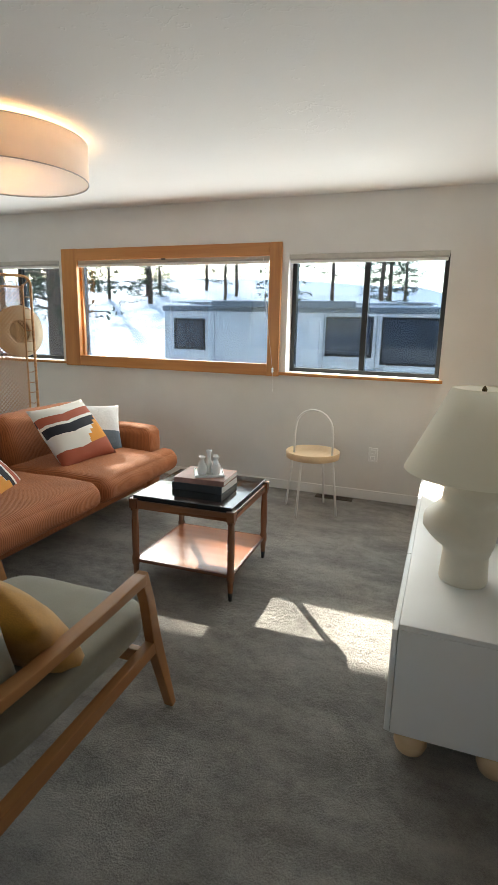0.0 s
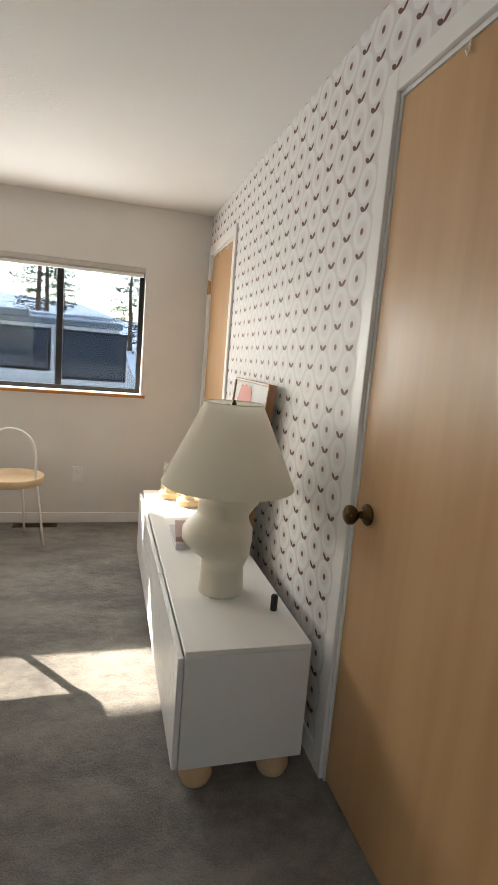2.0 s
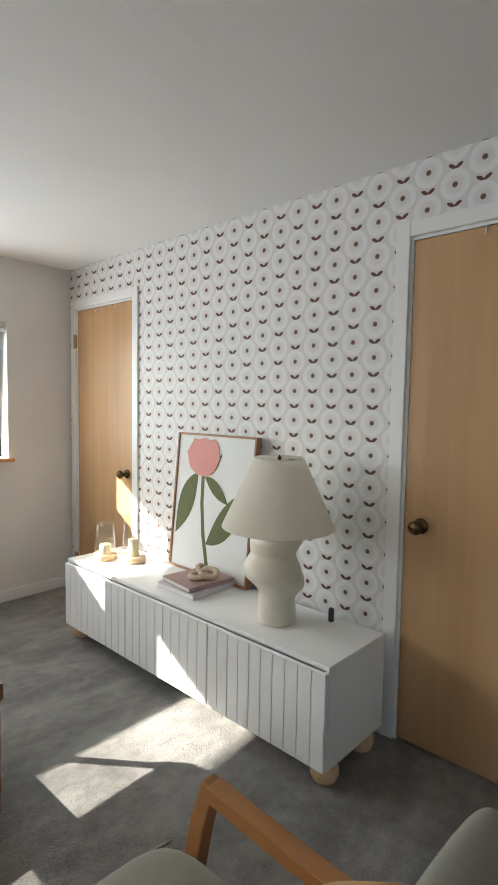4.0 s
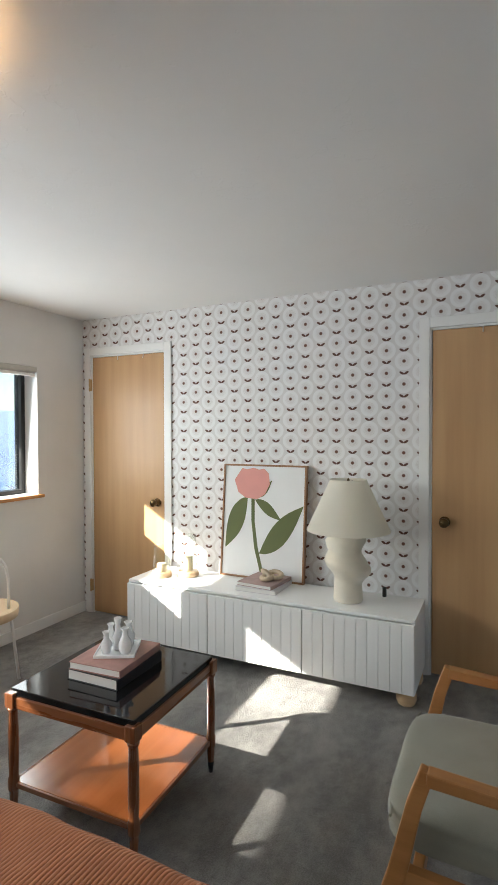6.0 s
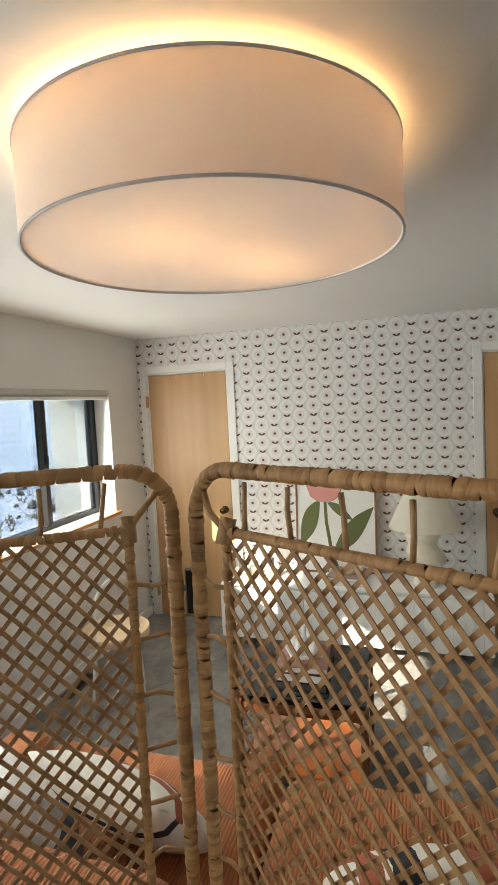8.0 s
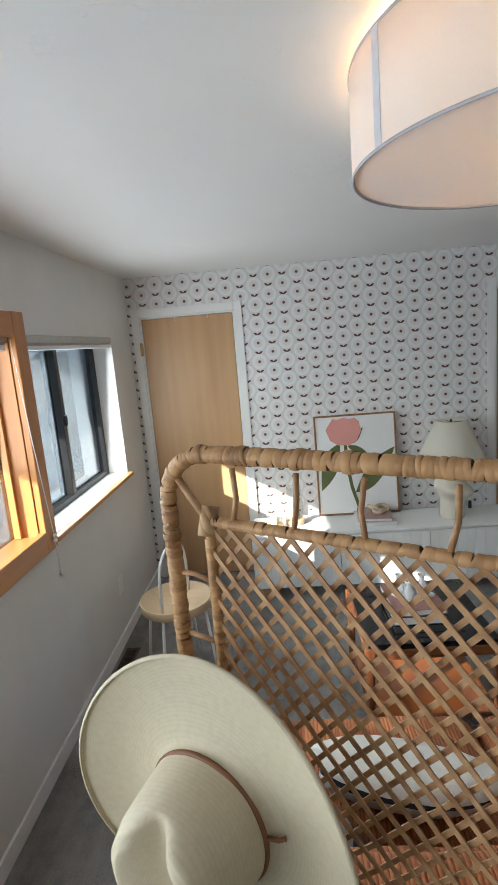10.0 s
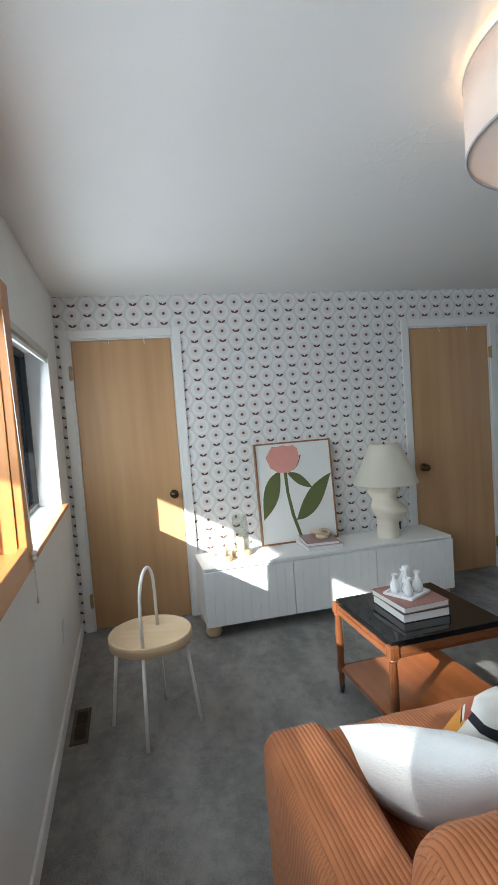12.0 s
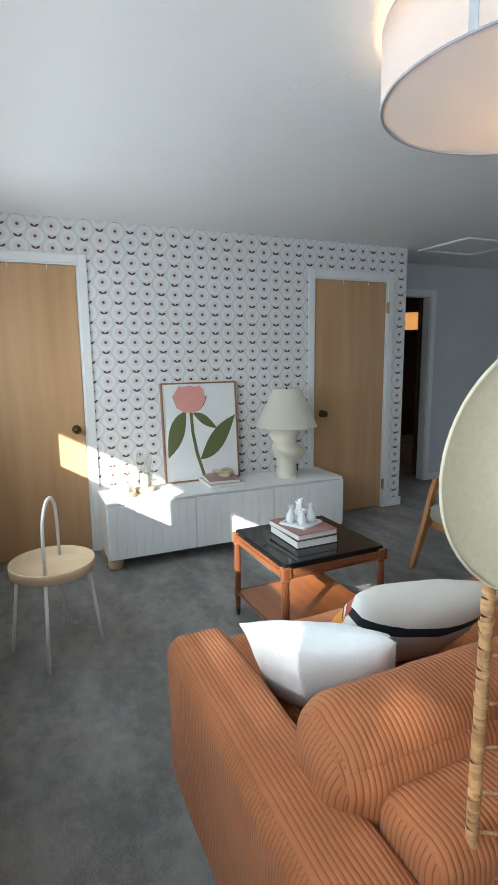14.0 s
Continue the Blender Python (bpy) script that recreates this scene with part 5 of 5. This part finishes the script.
SOFFIT = wooden("weathered_soffit_boards", (0.40, 0.37, 0.33), (0.30, 0.27, 0.24), 0, 0.7)
roof = part("roof", add(box(WEST - 0.5, 1.2, 0.22, 1.60, 2.40, 2.48), plate([(-6.4, 2.375), (1.2, 2.110), (1.2, 2.51), (-6.4, 2.51)], -0.06, (1, 0, 0), (0, 0, 1), (0, 1.605, 0))), SOFFIT)
tagged(roof, "deep board soffit and fascia over the windows", "roof", kind="structure")
wing = part("wall_wing", box(0.62, 0.74, 0.20, 1.36, -0.95, 2.40), painted("pale_siding_paint", (0.74, 0.73, 0.70), 0.6))
tagged(wing, "pale painted wing wall beside the windows", "wall", kind="structure")


def travel_trailer():
    """A white camper trailer with dark windows, grey top rail and a graphic band."""
    t = thing("travel_trailer", "white camper trailer with dark windows and grey trim, parked in snow", "trailer", (-4.66, 3.4, -0.95))
    white = painted("trailer_white", (0.84, 0.86, 0.88), 0.3, 10, 0.01, 0.03)
    grey = plain("trailer_grey", (0.22, 0.25, 0.28), 0.45)
    # base colour lifted to blue-grey, to carry some of the snow's reflection
    dark = plain("smoked_acrylic", (0.07, 0.085, 0.11), 0.08, 0, 0.2, 4, 0)
    black = plain("black_rubber", (0.02, 0.02, 0.02), 0.6)
    L = 4.35
    side = [(0.0, 0.55), (L + 0.25, 0.55), (L + 0.12, 1.5), (L - 0.25, 2.50), (0.0, 2.50)]
    b = plate(side, -2.1, (1, 0, 0), (0, 0, 1), (0, 0, 0))
    part("body", b, white, t)
    part("top_rail", box(-0.03, L - 0.20, -0.03, 0.02, 2.50, 2.58, 0.01), grey, t, "dark grey roof rail")
    part("roof_cap", box(-0.02, L - 0.22, 0.02, 2.08, 2.50, 2.60, 0.02), white, t)
    part("awning", box(0.85, 3.0, -0.10, -0.01, 2.56, 2.66, 0.02), grey, t, "dark grey rolled awning")
    for x0, x1, z0, z1 in ((0.20, 0.67, 1.95, 2.36), (2.62, 3.22, 1.93, 2.42), (3.40, 4.18, 1.84, 2.42)):
        wn_ = part("window", box(x0, x1, -0.022, 0.004, z0, z1, 0.008), dark, t, "dark acrylic window")
        part("window_frame", add(add(box(x0 - 0.03, x0 - 0.0005, -0.012, 0.004, z0 - 0.03, z1 + 0.03), box(x1 + 0.0005, x1 + 0.03, -0.012, 0.004, z0 - 0.03, z1 + 0.03)), add(box(x0, x1, -0.012, 0.004, z0 - 0.03, z0 - 0.0005), box(x0, x1, -0.012, 0.004, z1 + 0.0005, z1 + 0.03))), black, wn_)
    part("hatch", box(0.95, 1.35, -0.012, 0.004, 1.50, 1.72, 0.01), grey, t)
    part("door", box(1.95, 2.50, -0.012, 0.004, 0.75, 2.44, 0.006), white, t, "white entry door")
    part("door_handle", box(1.98, 2.02, -0.03, -0.011, 1.94, 2.02, 0.006), black, t)
    for x in (0.86, 1.93, 2.56, 3.30):
        part("seam", box(x - 0.006, x + 0.006, -0.004, 0.004, 0.6, 2.48), grey, t)
    part("band", box(2.57, L + 0.0, -0.006, 0.004, 1.42, 1.72), grey, t, "grey graphic band")
    x = 2.36
    for i, wd in enumerate((0.10, 0.10, 0.10, 0.06, 0.05, 0.09)):
        part("lettering", box(x, x + wd, -0.010, 0.0, 1.58, 1.70 if i not in (3,) else 1.75, 0.01), white, t, "plain white letter bar")
        x += wd + 0.03
    for x0, x1, z in ((3.32, 3.75, 1.60), (3.6, 4.1, 1.52)):
        part("stripe", tube([(x0, -0.01, z), ((x0 + x1) / 2, -0.012, z + 0.05), (x1, -0.01, z - 0.02)], 0.018, 6), white, t)
    for x in (1.5, 2.4):
        wl = part("wheel", lathe([(0.0, -0.1), (0.30, -0.1), (0.34, -0.06), (0.34, 0.06), (0.30, 0.1), (0.0, 0.1)], 28), black, t, "black tyre")
        wl.matrix_local = pose(x, 0.12, 0.34, 90, 0, 0)
    part("chassis", box(-0.9, L, 0.3, 1.8, 0.42, 0.55), black, t)
    snowcap = puffy(3.9, 1.8, 0.12, 6, 10, 0.2)
    sn = part("snow_cover", snowcap, SNOW, t, "thin snow on the roof", True)
    sn.matrix_local = pose(2.0, 1.05, 2.62)


travel_trailer()

BARK = plain("pine_bark", (0.20, 0.115, 0.075), 0.9, 0, 0.45, 8, 0.8)
NEEDLES = plain("pine_needles", (0.060, 0.085, 0.035), 0.8, 0, 0.4, 3, 0.2)


def pine_meshes(seed, height, bare):
    """A tapered trunk with limbs, and a crown of many small needle tufts."""
    rng = random.Random(seed)
    trunk = bmesh.new()
    pts, rr, x, y = [], [], 0.0, 0.0
    for i in range(9):
        f = i / 8
        pts.append((x, y, height * f - 0.3))
        rr.append(0.17 * (1 - f) ** 0.8 + 0.02)
        x, y = x + rng.uniform(-0.08, 0.08), y + rng.uniform(-0.08, 0.08)
    tube(pts, rr, 9, trunk)
    crown = bmesh.new()
    for k in range(60):
        f = bare + (1 - bare) * (k + rng.random()) / 60
        z = height * f
        a = rng.uniform(0, 2 * math.pi)
        reach = (0.35 + 2.2 * (1 - f) ** 0.8) * rng.uniform(0.6, 1.1)
        droop = rng.uniform(-0.25, 0.15)
        end = Vector((math.cos(a) * reach, math.sin(a) * reach, z + droop * reach))
        mid = Vector((math.cos(a) * reach * 0.5, math.sin(a) * reach * 0.5, z + 0.06 * reach))
        tube([(0, 0, z), mid, end], [0.03, 0.018, 0.006], 5, trunk)
        for _ in range(int(9 + reach * 9)):
            g = rng.uniform(0.3, 1.05)
            c = Vector((0, 0, z)).lerp(end, g) + Vector((rng.gauss(0, 0.13), rng.gauss(0, 0.13), rng.gauss(0, 0.09)))
            s = rng.uniform(0.07, 0.17)
            for _ in range(3):
                d1 = Vector((rng.gauss(0, 1), rng.gauss(0, 1), rng.gauss(0.2, 0.6))).normalized() * s
                d2 = Vector((rng.gauss(0, 1), rng.gauss(0, 1), rng.gauss(0, 0.6))).normalized() * s * 0.35
                crown.faces.new([crown.verts.new(p) for p in (c - d2, c + d1, c + d2, c - d1 * 0.5)])
    return trunk, crown


PINES = []
for seed, height, bare in ((1, 9.0, 0.10), (2, 11.0, 0.20), (3, 7.5, 0.06)):
    t = thing("pine_tree", "tall ponderosa pine with reddish bark, on the snowy slope", "tree", (0, 60 + seed * 9, 0), group="pines on the slope")
    a, b = pine_meshes(seed, height, bare)
    part("trunk", a, BARK, t, "reddish scaly bark", True)
    part("crown", b, NEEDLES, t, "dark green needles")
    t.matrix_world = pose(-17 + seed * 6, 27 + seed * 3, rise(-17 + seed * 6, 27 + seed * 3) - 0.1)
    PINES.append(t)
rng = random.Random(11)
for i in range(34):
    y = 22 + 30 * rng.random() ** 0.8
    x = rng.uniform(-1.15, 0.62) * (y + 4) + rng.uniform(-2, 2)
    if y < 30 and x < -8:
        continue
    src = PINES[i % 3]
    k = rng.uniform(0.85, 1.25)
    turn = rng.uniform(0, 360)
    if 0.03 * (y + 4) - 1.03 < x < 0.25 * (y + 4) - 1.03:
        continue
    c = copy_thing(src, pose(x, y, rise(x, y) - 0.1, 0, 0, turn))
    c.scale = (k, k, k)

# extra pines, added along the sun's path to block it from window_3
for i, y in enumerate((15.0, 18.0, 21.0, 24.5)):
    x = -4.75 - 0.785 * y + 0.35 * (-1) ** i
    tall = copy_thing(PINES[1], pose(x, y, rise(x, y) - 0.1, 0, 0, 40 + 70 * i))
    tall.scale = [1.15 + 0.03 * y - 0.2] * 3
# nearer pines, also added to keep that sun off the sofa's back
for i, (x0, y) in enumerate(((-4.65, 9.6), (-4.4, 11.4), (-4.9, 13.2))):
    x = x0 - 0.785 * y
    tall = copy_thing(PINES[1], pose(x, y, rise(x, y) - 0.1, 0, 0, 25 + 110 * i))
    tall.scale = (0.85, 0.85, 1.05 + 0.06 * i)

SCRUB = plain("dry_scrub", (0.16, 0.10, 0.06), 0.9, 0, 0.3)
bm = bmesh.new()
for i in range(420):
    y = 6.5 + 9 * rng.random()
    x = rng.uniform(-0.9, 1.5) * (y + 3)
    if -5.2 < x < 0.3 and y < 7:
        continue
    g = rise(x, y)
    for _ in range(5):
        a = rng.uniform(0, 6.28)
        e = Vector((x + 0.16 * math.cos(a), y + 0.16 * math.sin(a), g + rng.uniform(0.08, 0.26)))
        tube([(x, y, g - 0.03), (Vector((x, y, g)) + e) / 2 + Vector((0, 0, 0.05)), e], [0.008, 0.007, 0.004], 4, bm)
s = part("scrub", bm, SCRUB)
tagged(s, "dry brown brush poking out of the snow", "scrub", kind="stuff")
bm = bmesh.new()
for i in range(70):
    y = 7 + 7 * rng.random()
    x = 0.5 + rng.uniform(0.05, 1.4) * y
    r = rng.uniform(0.06, 0.2)
    b = bmesh.new()
    bmesh.ops.create_icosphere(b, subdivisions=1, radius=r, matrix=Matrix.Translation((x, y, rise(x, y) + r * 0.2)))
    for v in b.verts:
        v.co += Vector((rng.gauss(0, r * 0.15), rng.gauss(0, r * 0.15), rng.gauss(0, r * 0.12)))
    add(bm, b)
s = part("rocks", bm, plain("lava_rock", (0.10, 0.085, 0.075), 0.9, 0, 0.3))
tagged(s, "dark rocks scattered in the snow", "rocks", kind="stuff")
